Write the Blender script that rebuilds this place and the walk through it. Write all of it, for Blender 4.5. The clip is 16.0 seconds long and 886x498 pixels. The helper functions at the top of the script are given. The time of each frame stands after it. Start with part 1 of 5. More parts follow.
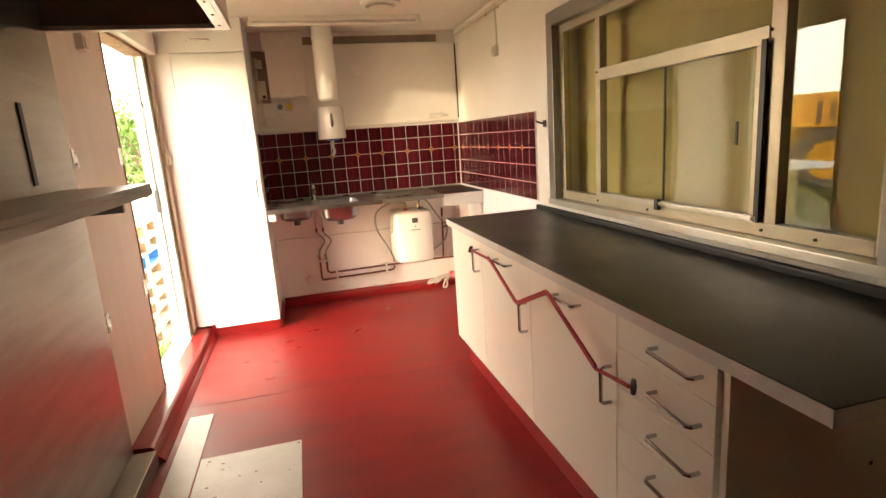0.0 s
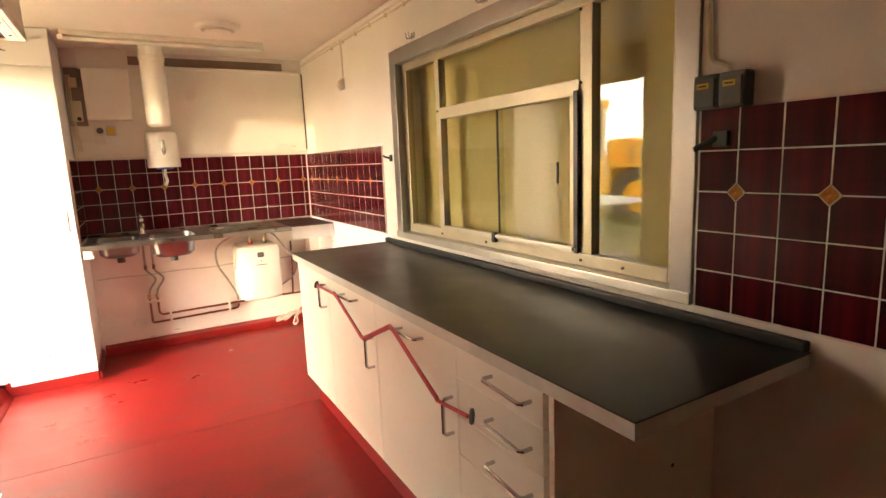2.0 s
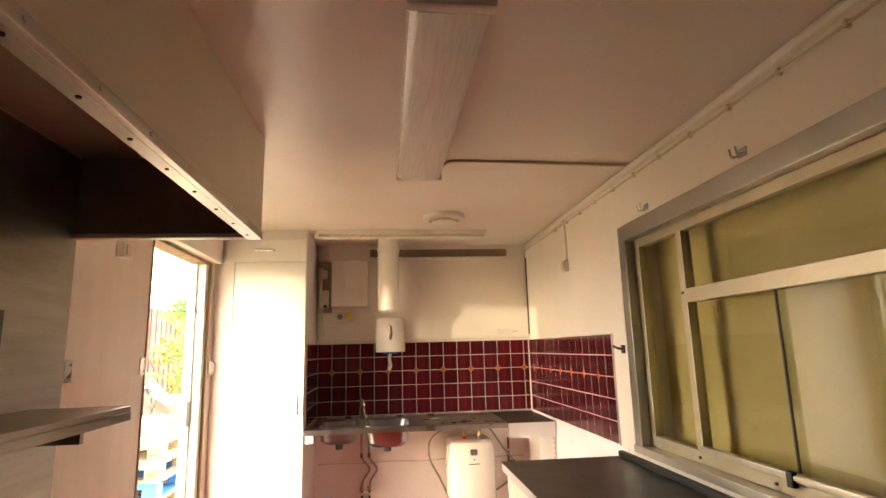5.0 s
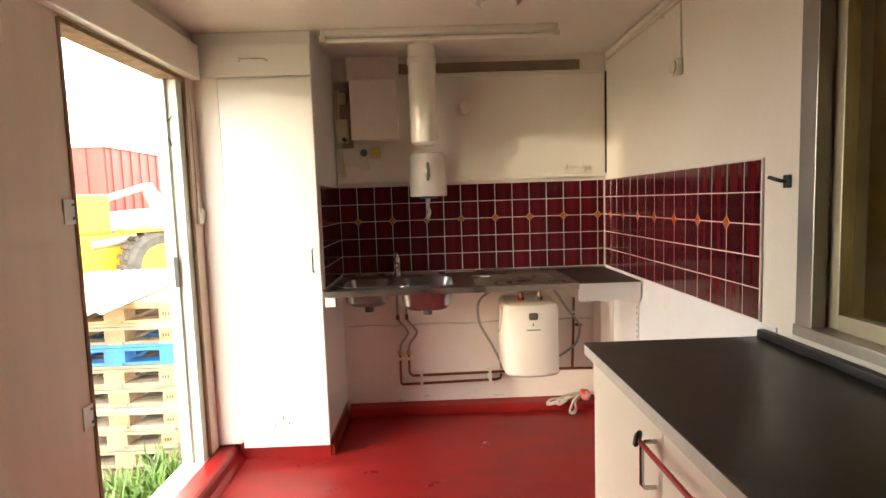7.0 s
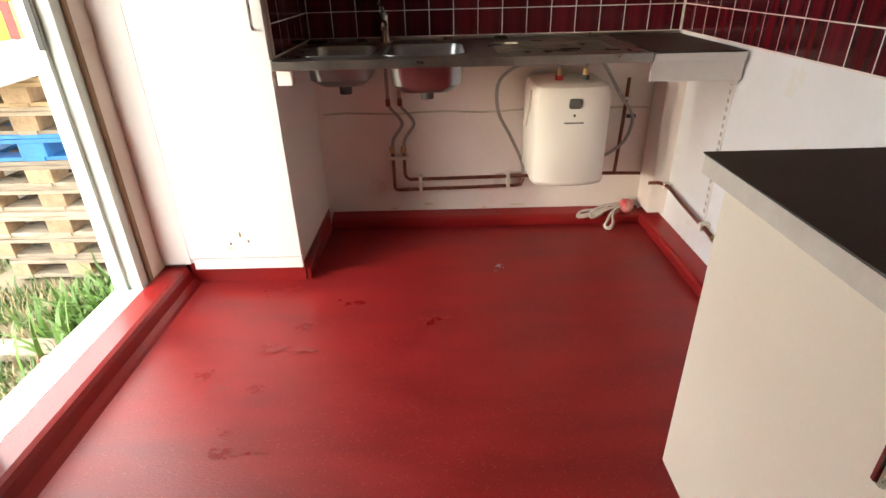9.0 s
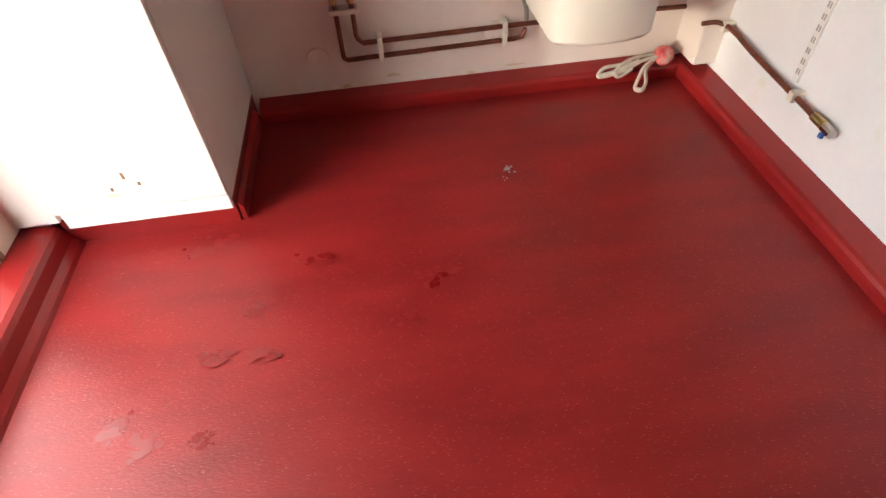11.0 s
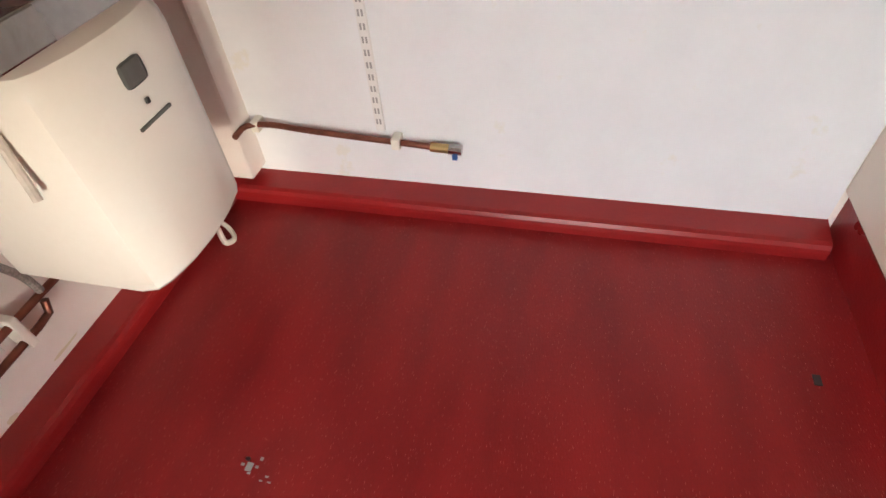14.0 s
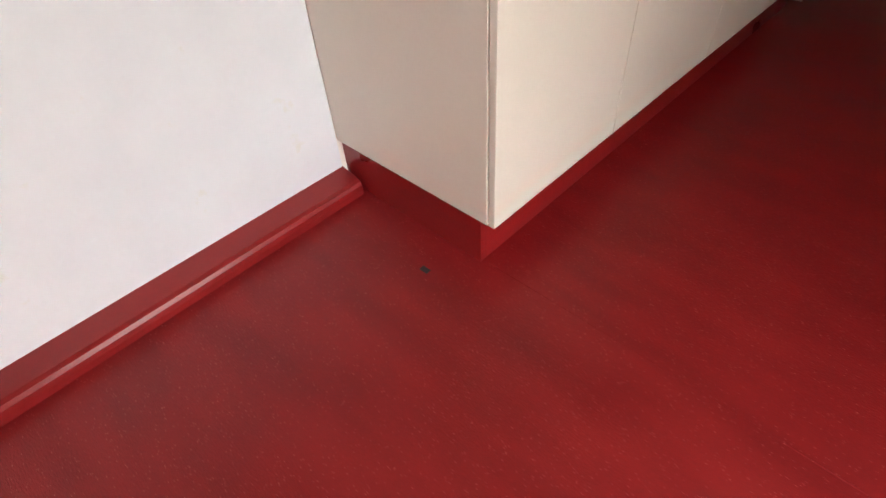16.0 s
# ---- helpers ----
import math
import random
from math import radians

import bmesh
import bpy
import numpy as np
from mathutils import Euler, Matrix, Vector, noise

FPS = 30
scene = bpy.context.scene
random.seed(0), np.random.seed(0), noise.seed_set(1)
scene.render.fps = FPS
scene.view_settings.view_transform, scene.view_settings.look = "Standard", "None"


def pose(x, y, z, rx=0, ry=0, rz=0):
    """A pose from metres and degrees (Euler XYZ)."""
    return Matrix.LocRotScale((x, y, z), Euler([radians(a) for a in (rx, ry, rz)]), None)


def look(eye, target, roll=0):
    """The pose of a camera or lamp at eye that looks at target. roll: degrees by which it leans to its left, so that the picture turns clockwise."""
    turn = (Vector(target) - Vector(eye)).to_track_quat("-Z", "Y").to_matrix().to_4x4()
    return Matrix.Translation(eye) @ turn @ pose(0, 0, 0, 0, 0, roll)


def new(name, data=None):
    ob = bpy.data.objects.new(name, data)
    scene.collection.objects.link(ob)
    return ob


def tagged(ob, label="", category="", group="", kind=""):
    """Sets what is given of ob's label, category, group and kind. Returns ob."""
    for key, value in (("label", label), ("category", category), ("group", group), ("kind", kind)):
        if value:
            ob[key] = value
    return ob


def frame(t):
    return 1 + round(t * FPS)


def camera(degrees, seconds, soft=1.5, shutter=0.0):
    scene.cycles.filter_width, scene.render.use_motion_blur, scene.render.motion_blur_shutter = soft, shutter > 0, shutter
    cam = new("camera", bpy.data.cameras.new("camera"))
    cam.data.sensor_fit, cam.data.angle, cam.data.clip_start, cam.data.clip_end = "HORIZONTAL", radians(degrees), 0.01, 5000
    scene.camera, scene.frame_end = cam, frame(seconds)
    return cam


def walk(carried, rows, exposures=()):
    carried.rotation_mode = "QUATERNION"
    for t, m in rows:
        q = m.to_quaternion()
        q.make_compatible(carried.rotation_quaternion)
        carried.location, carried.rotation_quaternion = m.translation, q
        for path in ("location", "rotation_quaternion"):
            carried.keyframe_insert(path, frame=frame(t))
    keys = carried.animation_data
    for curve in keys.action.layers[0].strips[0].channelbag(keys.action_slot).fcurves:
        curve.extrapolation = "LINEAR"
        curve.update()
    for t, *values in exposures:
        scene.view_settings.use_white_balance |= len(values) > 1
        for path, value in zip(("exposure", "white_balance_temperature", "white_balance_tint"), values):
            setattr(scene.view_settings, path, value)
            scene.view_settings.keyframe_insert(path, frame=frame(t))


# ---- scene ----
cam = camera(79.2, 16.0)
LIGHT_METER = [
    (0, 5.05, 7300, 10), (1.0, 5.45, 7500, 12), (2.0, 5.5, 7700, 12), (3, 5.25, 7800, 12), (4.2, 5.15, 7700, 12),
    (6.3, 4.75, 6700, 8), (7, 4.5, 6500, 7), (8.5, 4.2, 6100, 7), (9, 4.15, 6000, 7), (11.5, 4.4, 6000, 9),
    (12.5, 4.6, 5900, 9), (13.5, 4.3, 5800, 9), (14.5, 4.1, 5800, 10), (15.5, 4.25, 5800, 10), (16, 4.3, 5800, 10),
]
PATH = [
    (0, (-0.079, -0.021, 1.351), (0.4, 1.876, 0.938), -4.0),
    (0.5, (-0.075, -0.022, 1.336), (0.638, 1.764, 0.789), -4.0),
    (1, (-0.048, -0.02, 1.32), (0.83, 1.672, 0.714), -3.3),
    (1.5, (-0.022, -0.022, 1.318), (0.928, 1.655, 0.783), -3.0),
    (2, (-0.02, -0.023, 1.355), (0.956, 1.692, 1.028), -2.4),
    (2.5, (0.003, -0.017, 1.401), (0.943, 1.745, 1.285), -2.2),
    (3, (0.009, 0.009, 1.413), (0.807, 1.84, 1.518), -2.0),
    (3.5, (0.049, 0.053, 1.434), (0.658, 1.934, 1.731), -1.7),
    (4, (0.13, 0.107, 1.451), (0.546, 2.023, 1.845), -1.3),
    (4.2, (0.173, 0.138, 1.449), (0.511, 2.066, 1.862), -1.0),
    (6.3, (0.195, 0.992, 1.342), (0.267, 2.99, 1.39), -2.0),
    (6.5, (0.255, 1.087, 1.385), (0.285, 3.087, 1.36), -1.9),
    (7, (0.236, 1.286, 1.353), (0.268, 3.277, 1.177), -1.9),
    (7.5, (0.175, 1.509, 1.336), (0.209, 3.479, 0.994), -1.7),
    (8, (0.171, 1.686, 1.244), (0.197, 3.62, 0.736), -1.4),
    (8.5, (0.243, 1.92, 1.202), (0.241, 3.786, 0.482), -1.4),
    (9, (0.248, 2.082, 1.171), (0.235, 3.859, 0.253), -1.5),
    (9.2, (0.213, 2.152, 1.158), (0.21, 3.889, 0.166), -1.6),
    (11.3, (0.089, 2.95, 1.091), (0.299, 4.27, -0.397), -4.2),
    (11.5, (0.058, 3.022, 1.082), (0.34, 4.326, -0.407), -4.4),
    (12, (-0.01, 3.198, 1.084), (0.502, 4.433, -0.404), -4.2),
    (12.5, (0.005, 3.312, 1.077), (0.732, 4.447, -0.399), -5.2),
    (13, (0.054, 3.475, 1.067), (1.021, 4.441, -0.392), -5.0),
    (13.5, (0.116, 3.587, 1.068), (1.295, 4.304, -0.38), -5.0),
    (14, (0.155, 3.632, 1.049), (1.493, 4.024, -0.385), -5.3),
    (14.5, (0.18, 3.694, 1.057), (1.574, 3.756, -0.376), -6.9),
    (15, (0.181, 3.689, 1.061), (1.542, 3.392, -0.374), -7.4),
    (15.5, (0.202, 3.719, 1.078), (1.396, 3.041, -0.376), -4.9),
    (16, (0.156, 3.666, 1.017), (1.188, 2.699, -0.396), -4.5),
]
walk(cam, [(t, look(eye, target, roll)) for t, eye, target, roll in PATH], LIGHT_METER)

# ---- world and sun ----
SUN_AZ, SUN_EL = -119.0, 6.0          # compass-like: degrees clockwise from +y
world = bpy.data.worlds.new("sky")
scene.world = world
world.use_nodes = True
wn = world.node_tree.nodes
sky = wn.new("ShaderNodeTexSky")
sky.sky_type, sky.sun_disc = "NISHITA", False
sky.sun_elevation, sky.sun_rotation = radians(SUN_EL), radians(SUN_AZ)
sky.dust_density = 2.0
wn["Background"].inputs[1].default_value = 0.1
haze = wn.new("ShaderNodeMix")          # thin even cloud over the clear evening sky
haze.data_type = "RGBA"
haze.inputs[0].default_value = 0.9
haze.inputs[7].default_value = (7.0, 6.6, 5.9, 1)
world.node_tree.links.new(sky.outputs[0], haze.inputs[6])
world.node_tree.links.new(haze.outputs[2], wn["Background"].inputs[0])
sun = new("sun", bpy.data.lights.new("sun", "SUN"))
sun.data.energy, sun.data.angle, sun.data.color = 0.07, radians(2.0), (1.0, 0.87, 0.66)
sd = Vector((math.sin(radians(SUN_AZ)) * math.cos(radians(SUN_EL)), math.cos(radians(SUN_AZ)) * math.cos(radians(SUN_EL)), math.sin(radians(SUN_EL))))
sun.matrix_world = look(sd * 30, (0, 0, 0))


# ---- materials ----
def mat(name, c1, c2=None, rough=0.5, metal=0.0, scale=6.0, grain=90.0, bump=0.1, stretch=(1, 1, 1), spread=0.25, rnd=0.0, c3=None, c3_at=0.66, coat=0.0, detail=6.0):
    m = bpy.data.materials.new(name)
    m.use_nodes = True
    n, l = m.node_tree.nodes, m.node_tree.links
    b = n["Principled BSDF"]
    c2 = c2 or tuple(v * 0.82 for v in c1)
    tc, mp = n.new("ShaderNodeTexCoord"), n.new("ShaderNodeMapping")
    mp.inputs["Scale"].default_value = stretch
    l.new(tc.outputs["Object"], mp.inputs["Vector"])
    big, fine = n.new("ShaderNodeTexNoise"), n.new("ShaderNodeTexNoise")
    big.inputs["Scale"].default_value, big.inputs["Detail"].default_value = scale, detail
    fine.inputs["Scale"].default_value, fine.inputs["Detail"].default_value = grain, 4.0
    for t in (big, fine):
        l.new(mp.outputs[0], t.inputs["Vector"])
    ramp = n.new("ShaderNodeValToRGB")
    e = ramp.color_ramp.elements
    e[0].position, e[0].color = 0.5 - spread, (*c2, 1)
    e[1].position, e[1].color = 0.5 + spread * 0.6, (*c1, 1)
    if c3:
        x = ramp.color_ramp.elements.new(c3_at)
        x.color = (*c1, 1)
        x = ramp.color_ramp.elements.new(min(1.0, c3_at + 0.05))
        x.color = (*c3, 1)
    mix = n.new("ShaderNodeMath")
    mix.operation = "MULTIPLY_ADD"
    mix.inputs[1].default_value = 0.25
    l.new(fine.outputs["Fac"], mix.inputs[0])
    sub = n.new("ShaderNodeMath")
    sub.operation = "SUBTRACT"
    sub.inputs[1].default_value = 0.125
    l.new(big.outputs["Fac"], sub.inputs[0])
    l.new(sub.outputs[0], mix.inputs[2])
    l.new(mix.outputs[0], ramp.inputs["Fac"])
    col = ramp.outputs["Color"]
    if rnd:
        info, hsv, mul = n.new("ShaderNodeObjectInfo"), n.new("ShaderNodeHueSaturation"), n.new("ShaderNodeMath")
        mul.operation = "MULTIPLY_ADD"
        mul.inputs[1].default_value, mul.inputs[2].default_value = rnd, 1.0 - rnd / 2
        l.new(info.outputs["Random"], mul.inputs[0])
        l.new(mul.outputs[0], hsv.inputs["Value"])
        l.new(col, hsv.inputs["Color"])
        col = hsv.outputs["Color"]
    l.new(col, b.inputs["Base Color"])
    b.inputs["Metallic"].default_value = metal
    b.inputs["Coat Weight"].default_value = coat
    rr = n.new("ShaderNodeMapRange")
    rr.inputs["To Min"].default_value, rr.inputs["To Max"].default_value = max(0.02, rough - 0.12), min(1, rough + 0.12)
    l.new(big.outputs["Fac"], rr.inputs["Value"])
    l.new(rr.outputs[0], b.inputs["Roughness"])
    if bump:
        bp = n.new("ShaderNodeBump")
        bp.inputs["Strength"].default_value, bp.inputs["Distance"].default_value = bump, 0.004
        l.new(fine.outputs["Fac"], bp.inputs["Height"])
        l.new(bp.outputs[0], b.inputs["Normal"])
    return m


M = {}
M["wall"] = mat("painted_panel", (0.86, 0.82, 0.75), (0.8, 0.75, 0.67), 0.42, scale=2.2, grain=60, bump=0.06)
M["ceiling"] = mat("ceiling_panel", (0.82, 0.77, 0.71), (0.74, 0.68, 0.61), 0.33, scale=1.6, grain=40, bump=0.05)
M["ply"] = mat("painted_plywood", (0.74, 0.66, 0.57), (0.68, 0.59, 0.5), 0.5, scale=2.5, grain=40, bump=0.1, stretch=(6, 6, 0.6))
M["white"] = mat("white_laminate", (0.78, 0.78, 0.77), (0.74, 0.73, 0.72), 0.32, scale=2.0, grain=80, bump=0.03)
M["cream"] = mat("cream_laminate", (0.8, 0.73, 0.62), (0.75, 0.67, 0.56), 0.34, scale=2.5, grain=120, bump=0.04)
M["creamdark"] = mat("cream_board", (0.8, 0.73, 0.6), (0.73, 0.66, 0.53), 0.5, scale=3, grain=60, bump=0.06)
M["edge"] = mat("worn_edging", (0.62, 0.58, 0.52), (0.5, 0.46, 0.4), 0.5, scale=9, grain=80)
M["red"] = mat("red_vinyl", (0.28, 0.0135, 0.0135), (0.17, 0.008, 0.009), 0.4, scale=5, grain=170, bump=0.22, spread=0.3, detail=9, stretch=(0.5, 1.6, 1))
M["redskirt"] = mat("red_vinyl_skirting", (0.29, 0.013, 0.013), (0.2, 0.009, 0.01), 0.32, scale=3, grain=120, bump=0.12, spread=0.45)
M["black"] = mat("black_laminate", (0.022, 0.021, 0.018), (0.014, 0.013, 0.011), 0.36, scale=5, grain=260, bump=0.12, c3=(0.05, 0.048, 0.042), c3_at=0.7)
M["blackedge"] = mat("black_edge", (0.015, 0.014, 0.012), None, 0.5)
M["tile"] = mat("burgundy_tile", (0.1, 0.007, 0.013), (0.03, 0.005, 0.007), 0.1, scale=30, grain=60, bump=0.03, stretch=(1, 1, 0.05), spread=0.22, rnd=0.5)
M["grout"] = mat("grout", (0.8, 0.75, 0.72), (0.66, 0.6, 0.56), 0.9, scale=14, grain=200, bump=0.3)
M["inlay"] = mat("amber_inlay", (0.5, 0.17, 0.03), (0.22, 0.05, 0.015), 0.25, scale=70, grain=160, c3=(0.75, 0.45, 0.12), c3_at=0.6)
M["inlayrim"] = mat("inlay_rim", (0.55, 0.42, 0.3), None, 0.4)
M["steel"] = mat("brushed_steel", (0.56, 0.54, 0.51), (0.46, 0.44, 0.41), 0.3, 1.0, scale=5, grain=40, bump=0.05, stretch=(12, 1, 1))
M["darksteel"] = mat("dull_steel_cladding", (0.34, 0.31, 0.28), (0.25, 0.225, 0.2), 0.34, 1.0, scale=3, grain=40, bump=0.04, stretch=(1, 1, 8))
M["sink"] = mat("sink_steel", (0.46, 0.44, 0.42), (0.32, 0.3, 0.28), 0.3, 1.0, scale=9, grain=120, bump=0.05)
M["casing"] = mat("window_casing_steel", (0.4, 0.38, 0.36), (0.34, 0.33, 0.32), 0.36, 1.0, scale=4, grain=50, bump=0.04)
M["bowl"] = mat("bowl_steel", (0.34, 0.35, 0.37), (0.24, 0.245, 0.26), 0.34, 1.0, scale=9, grain=120, bump=0.05)
# white panel with faint stains; its blue tint paints in the cool skylight
M["lower"] = mat("skylit_white_panel", (0.8, 0.815, 0.84), (0.76, 0.775, 0.8), 0.4, scale=7, grain=60, bump=0.06, c3=(0.775, 0.775, 0.745), c3_at=0.66)
M["alu"] = mat("aluminium", (0.55, 0.52, 0.46), (0.46, 0.43, 0.37), 0.36, 1.0, scale=6, grain=80, bump=0.04)
M["alupaint"] = mat("anodised_frame", (0.56, 0.5, 0.37), (0.48, 0.42, 0.3), 0.4, 0.5, scale=7, grain=80, bump=0.04)
M["chrome"] = mat("chrome", (0.5, 0.48, 0.46), (0.4, 0.38, 0.36), 0.16, 1.0, scale=12, bump=0.0)
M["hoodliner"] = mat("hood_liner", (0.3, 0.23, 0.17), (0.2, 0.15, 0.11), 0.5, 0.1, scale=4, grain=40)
M["copper"] = mat("copper_pipe", (0.26, 0.1, 0.065), (0.13, 0.05, 0.035), 0.4, 0.8, scale=16, grain=80)
M["brass"] = mat("brass", (0.5, 0.36, 0.16), None, 0.35, 1.0)
M["hose"] = mat("braided_hose", (0.4, 0.38, 0.36), (0.22, 0.21, 0.2), 0.4, 0.6, scale=200, grain=500, bump=0.5)
M["enamel"] = mat("white_enamel", (0.86, 0.84, 0.78), (0.82, 0.79, 0.72), 0.22, scale=3, bump=0.0)
M["plastic"] = mat("white_plastic", (0.8, 0.77, 0.7), (0.74, 0.7, 0.62), 0.4, scale=6, bump=0.0)
M["ivory"] = mat("yellowed_plastic", (0.7, 0.62, 0.46), (0.62, 0.53, 0.37), 0.45, scale=8, bump=0.0)
M["darkplastic"] = mat("dark_plastic", (0.03, 0.03, 0.03), None, 0.45)
M["grey"] = mat("grey_plastic", (0.12, 0.12, 0.115), (0.09, 0.09, 0.085), 0.5, scale=8, bump=0.02)
M["slot"] = mat("slot_shade", (0.36, 0.36, 0.36), None, 0.6)
M["yellow"] = mat("yellow_label", (0.75, 0.55, 0.05), None, 0.5)
M["blue"] = mat("blue_tap", (0.03, 0.1, 0.35), None, 0.4)
M["rubber"] = mat("red_strap", (0.5, 0.02, 0.03), (0.34, 0.012, 0.02), 0.6, scale=40, grain=300, bump=0.3)
M["cloth"] = mat("rag_cloth", (0.66, 0.6, 0.54), (0.5, 0.45, 0.4), 0.9, scale=30, grain=200, bump=0.4)
M["clothred"] = mat("rag_red", (0.6, 0.06, 0.07), (0.62, 0.5, 0.46), 0.9, scale=34, grain=200, bump=0.4)
M["diffuser"] = mat("ribbed_diffuser", (0.82, 0.8, 0.76), (0.7, 0.67, 0.63), 0.22, scale=8, grain=60, bump=0.15, stretch=(20, 1, 1))
M["zinc"] = mat("worn_sheet", (0.62, 0.58, 0.54), (0.5, 0.46, 0.42), 0.5, 0.2, scale=4, grain=60, c3=(0.12, 0.09, 0.07), c3_at=0.72)
M["rawwood"] = mat("raw_wood_edge", (0.3, 0.19, 0.1), (0.14, 0.085, 0.045), 0.8, scale=20, grain=150, bump=0.4, stretch=(1, 1, 0.2))
M["jamb"] = mat("pale_green_paint", (0.66, 0.7, 0.64), (0.56, 0.6, 0.54), 0.4, scale=6, grain=50, c3=(0.3, 0.24, 0.17), c3_at=0.74)
M["plaster"] = mat("patchy_plaster", (0.85, 0.79, 0.75), (0.79, 0.72, 0.67), 0.55, scale=3, grain=50, bump=0.15, c3=(0.6, 0.46, 0.3), c3_at=0.73)
M["pallet"] = mat("weathered_pine", (0.31, 0.26, 0.2), (0.18, 0.145, 0.11), 0.85, scale=7, grain=60, bump=0.4, stretch=(1, 6, 6), rnd=0.5)
M["palletnew"] = mat("fresh_pine", (0.4, 0.29, 0.17), (0.28, 0.19, 0.105), 0.8, scale=7, grain=60, bump=0.3, stretch=(1, 6, 6), rnd=0.4)
M["palletblock"] = mat("pallet_block", (0.34, 0.24, 0.15), (0.22, 0.155, 0.095), 0.85, scale=20, grain=80, bump=0.4, rnd=0.4)
M["palletblue"] = mat("blue_paint_wood", (0.03, 0.19, 0.5), (0.02, 0.12, 0.36), 0.6, scale=9, grain=80, bump=0.3, rnd=0.2)
M["stamp"] = mat("burnt_stamp", (0.09, 0.05, 0.03), None, 0.9)
M["corrugated"] = mat("galvanised_sheet", (0.5, 0.52, 0.53), (0.4, 0.42, 0.43), 0.45, 0.3, scale=4, grain=50)
M["loader"] = mat("yellow_machine_paint", (0.75, 0.38, 0.02), (0.6, 0.28, 0.02), 0.4, scale=2, grain=40)
M["loadergrey"] = mat("grey_machine_paint", (0.42, 0.41, 0.39), (0.3, 0.29, 0.27), 0.5, 0.2, scale=3, grain=40)
M["tyre"] = mat("tyre_rubber", (0.05, 0.047, 0.043), (0.1, 0.09, 0.08), 0.85, scale=5, grain=60, bump=0.3)
M["cabglass"] = mat("tinted_glass", (0.03, 0.035, 0.035), None, 0.08)
M["redpaint"] = mat("red_cladding", (0.5, 0.035, 0.03), (0.38, 0.03, 0.028), 0.6, scale=0.6, grain=10, c3=(0.3, 0.03, 0.03), c3_at=0.63)
M["ground"] = mat("soil_and_straw", (0.24, 0.2, 0.13), (0.12, 0.1, 0.06), 0.95, scale=2.5, grain=30, bump=0.6, c3=(0.09, 0.12, 0.035), c3_at=0.55)
M["grass"] = mat("grass_blade", (0.075, 0.14, 0.028), (0.04, 0.085, 0.018), 0.6, scale=3, grain=30, bump=0)
M["straw"] = mat("dry_stalk", (0.38, 0.31, 0.18), None, 0.8)
M["leaf"] = mat("leaf", (0.1, 0.19, 0.03), (0.05, 0.1, 0.02), 0.55, scale=2, grain=20, bump=0)
M["bark"] = mat("bark", (0.14, 0.1, 0.07), None, 0.9, scale=10, bump=0.5)
M["rust"] = mat("russet_stalk", (0.4, 0.12, 0.03), (0.25, 0.07, 0.02), 0.8)
M["water"] = mat("wet_mark", (0.25, 0.011, 0.011), (0.2, 0.009, 0.01), 0.28, bump=0)
M["cellar"] = mat("outer_cladding", (0.6, 0.58, 0.52), (0.5, 0.48, 0.42), 0.6)

# red sheet floor with short pale flecks
n, l = M["red"].node_tree.nodes, M["red"].node_tree.links
b = n["Principled BSDF"]
old = b.inputs["Base Color"].links[0].from_socket
tc, mp, vo, cr = n.new("ShaderNodeTexCoord"), n.new("ShaderNodeMapping"), n.new("ShaderNodeTexVoronoi"), n.new("ShaderNodeValToRGB")
mp.inputs["Scale"].default_value = (15, 125, 1)
l.new(tc.outputs["Object"], mp.inputs["Vector"])
l.new(mp.outputs[0], vo.inputs["Vector"])
cr.color_ramp.elements[0].position, cr.color_ramp.elements[0].color = 0.12, (1, 1, 1, 1)
cr.color_ramp.elements[1].position, cr.color_ramp.elements[1].color = 0.3, (0, 0, 0, 1)
l.new(vo.outputs["Distance"], cr.inputs["Fac"])
wn2, mx = n.new("ShaderNodeTexWhiteNoise"), n.new("ShaderNodeMix")
l.new(vo.outputs["Position"], wn2.inputs["Vector"])
gt, ml = n.new("ShaderNodeMath"), n.new("ShaderNodeMath")
gt.operation, gt.inputs[1].default_value, ml.operation = "GREATER_THAN", 0.84, "MULTIPLY"
l.new(wn2.outputs["Value"], gt.inputs[0])
l.new(gt.outputs[0], ml.inputs[0])
l.new(cr.outputs["Color"], ml.inputs[1])
mx.data_type = "RGBA"
l.new(ml.outputs[0], mx.inputs[0])
l.new(old, mx.inputs[6])
mx.inputs[7].default_value = (0.46, 0.13, 0.11, 1)
b.inputs["Specular IOR Level"].default_value = 0.35
l.new(mx.outputs[2], b.inputs["Base Color"])


def glass_material():
    m = bpy.data.materials.new("window_glass")
    m.use_nodes = True
    n, l = m.node_tree.nodes, m.node_tree.links
    n.remove(n["Principled BSDF"])
    fr, tr, gl, mx = n.new("ShaderNodeLayerWeight"), n.new("ShaderNodeBsdfTransparent"), n.new("ShaderNodeBsdfGlossy"), n.new("ShaderNodeMixShader")
    fr.inputs["Blend"].default_value = 0.2
    tr.inputs["Color"].default_value = (0.95, 0.95, 0.9, 1)
    gl.inputs["Roughness"].default_value = 0.01
    gain = n.new("ShaderNodeMath")
    gain.operation, gain.inputs[1].default_value, gain.inputs[2].default_value = "MULTIPLY_ADD", 0.16, 0.02
    l.new(fr.outputs["Facing"], gain.inputs[0])
    l.new(gain.outputs[0], mx.inputs[0])
    l.new(tr.outputs[0], mx.inputs[1])
    l.new(gl.outputs[0], mx.inputs[2])
    l.new(mx.outputs[0], n["Material Output"].inputs["Surface"])
    return m


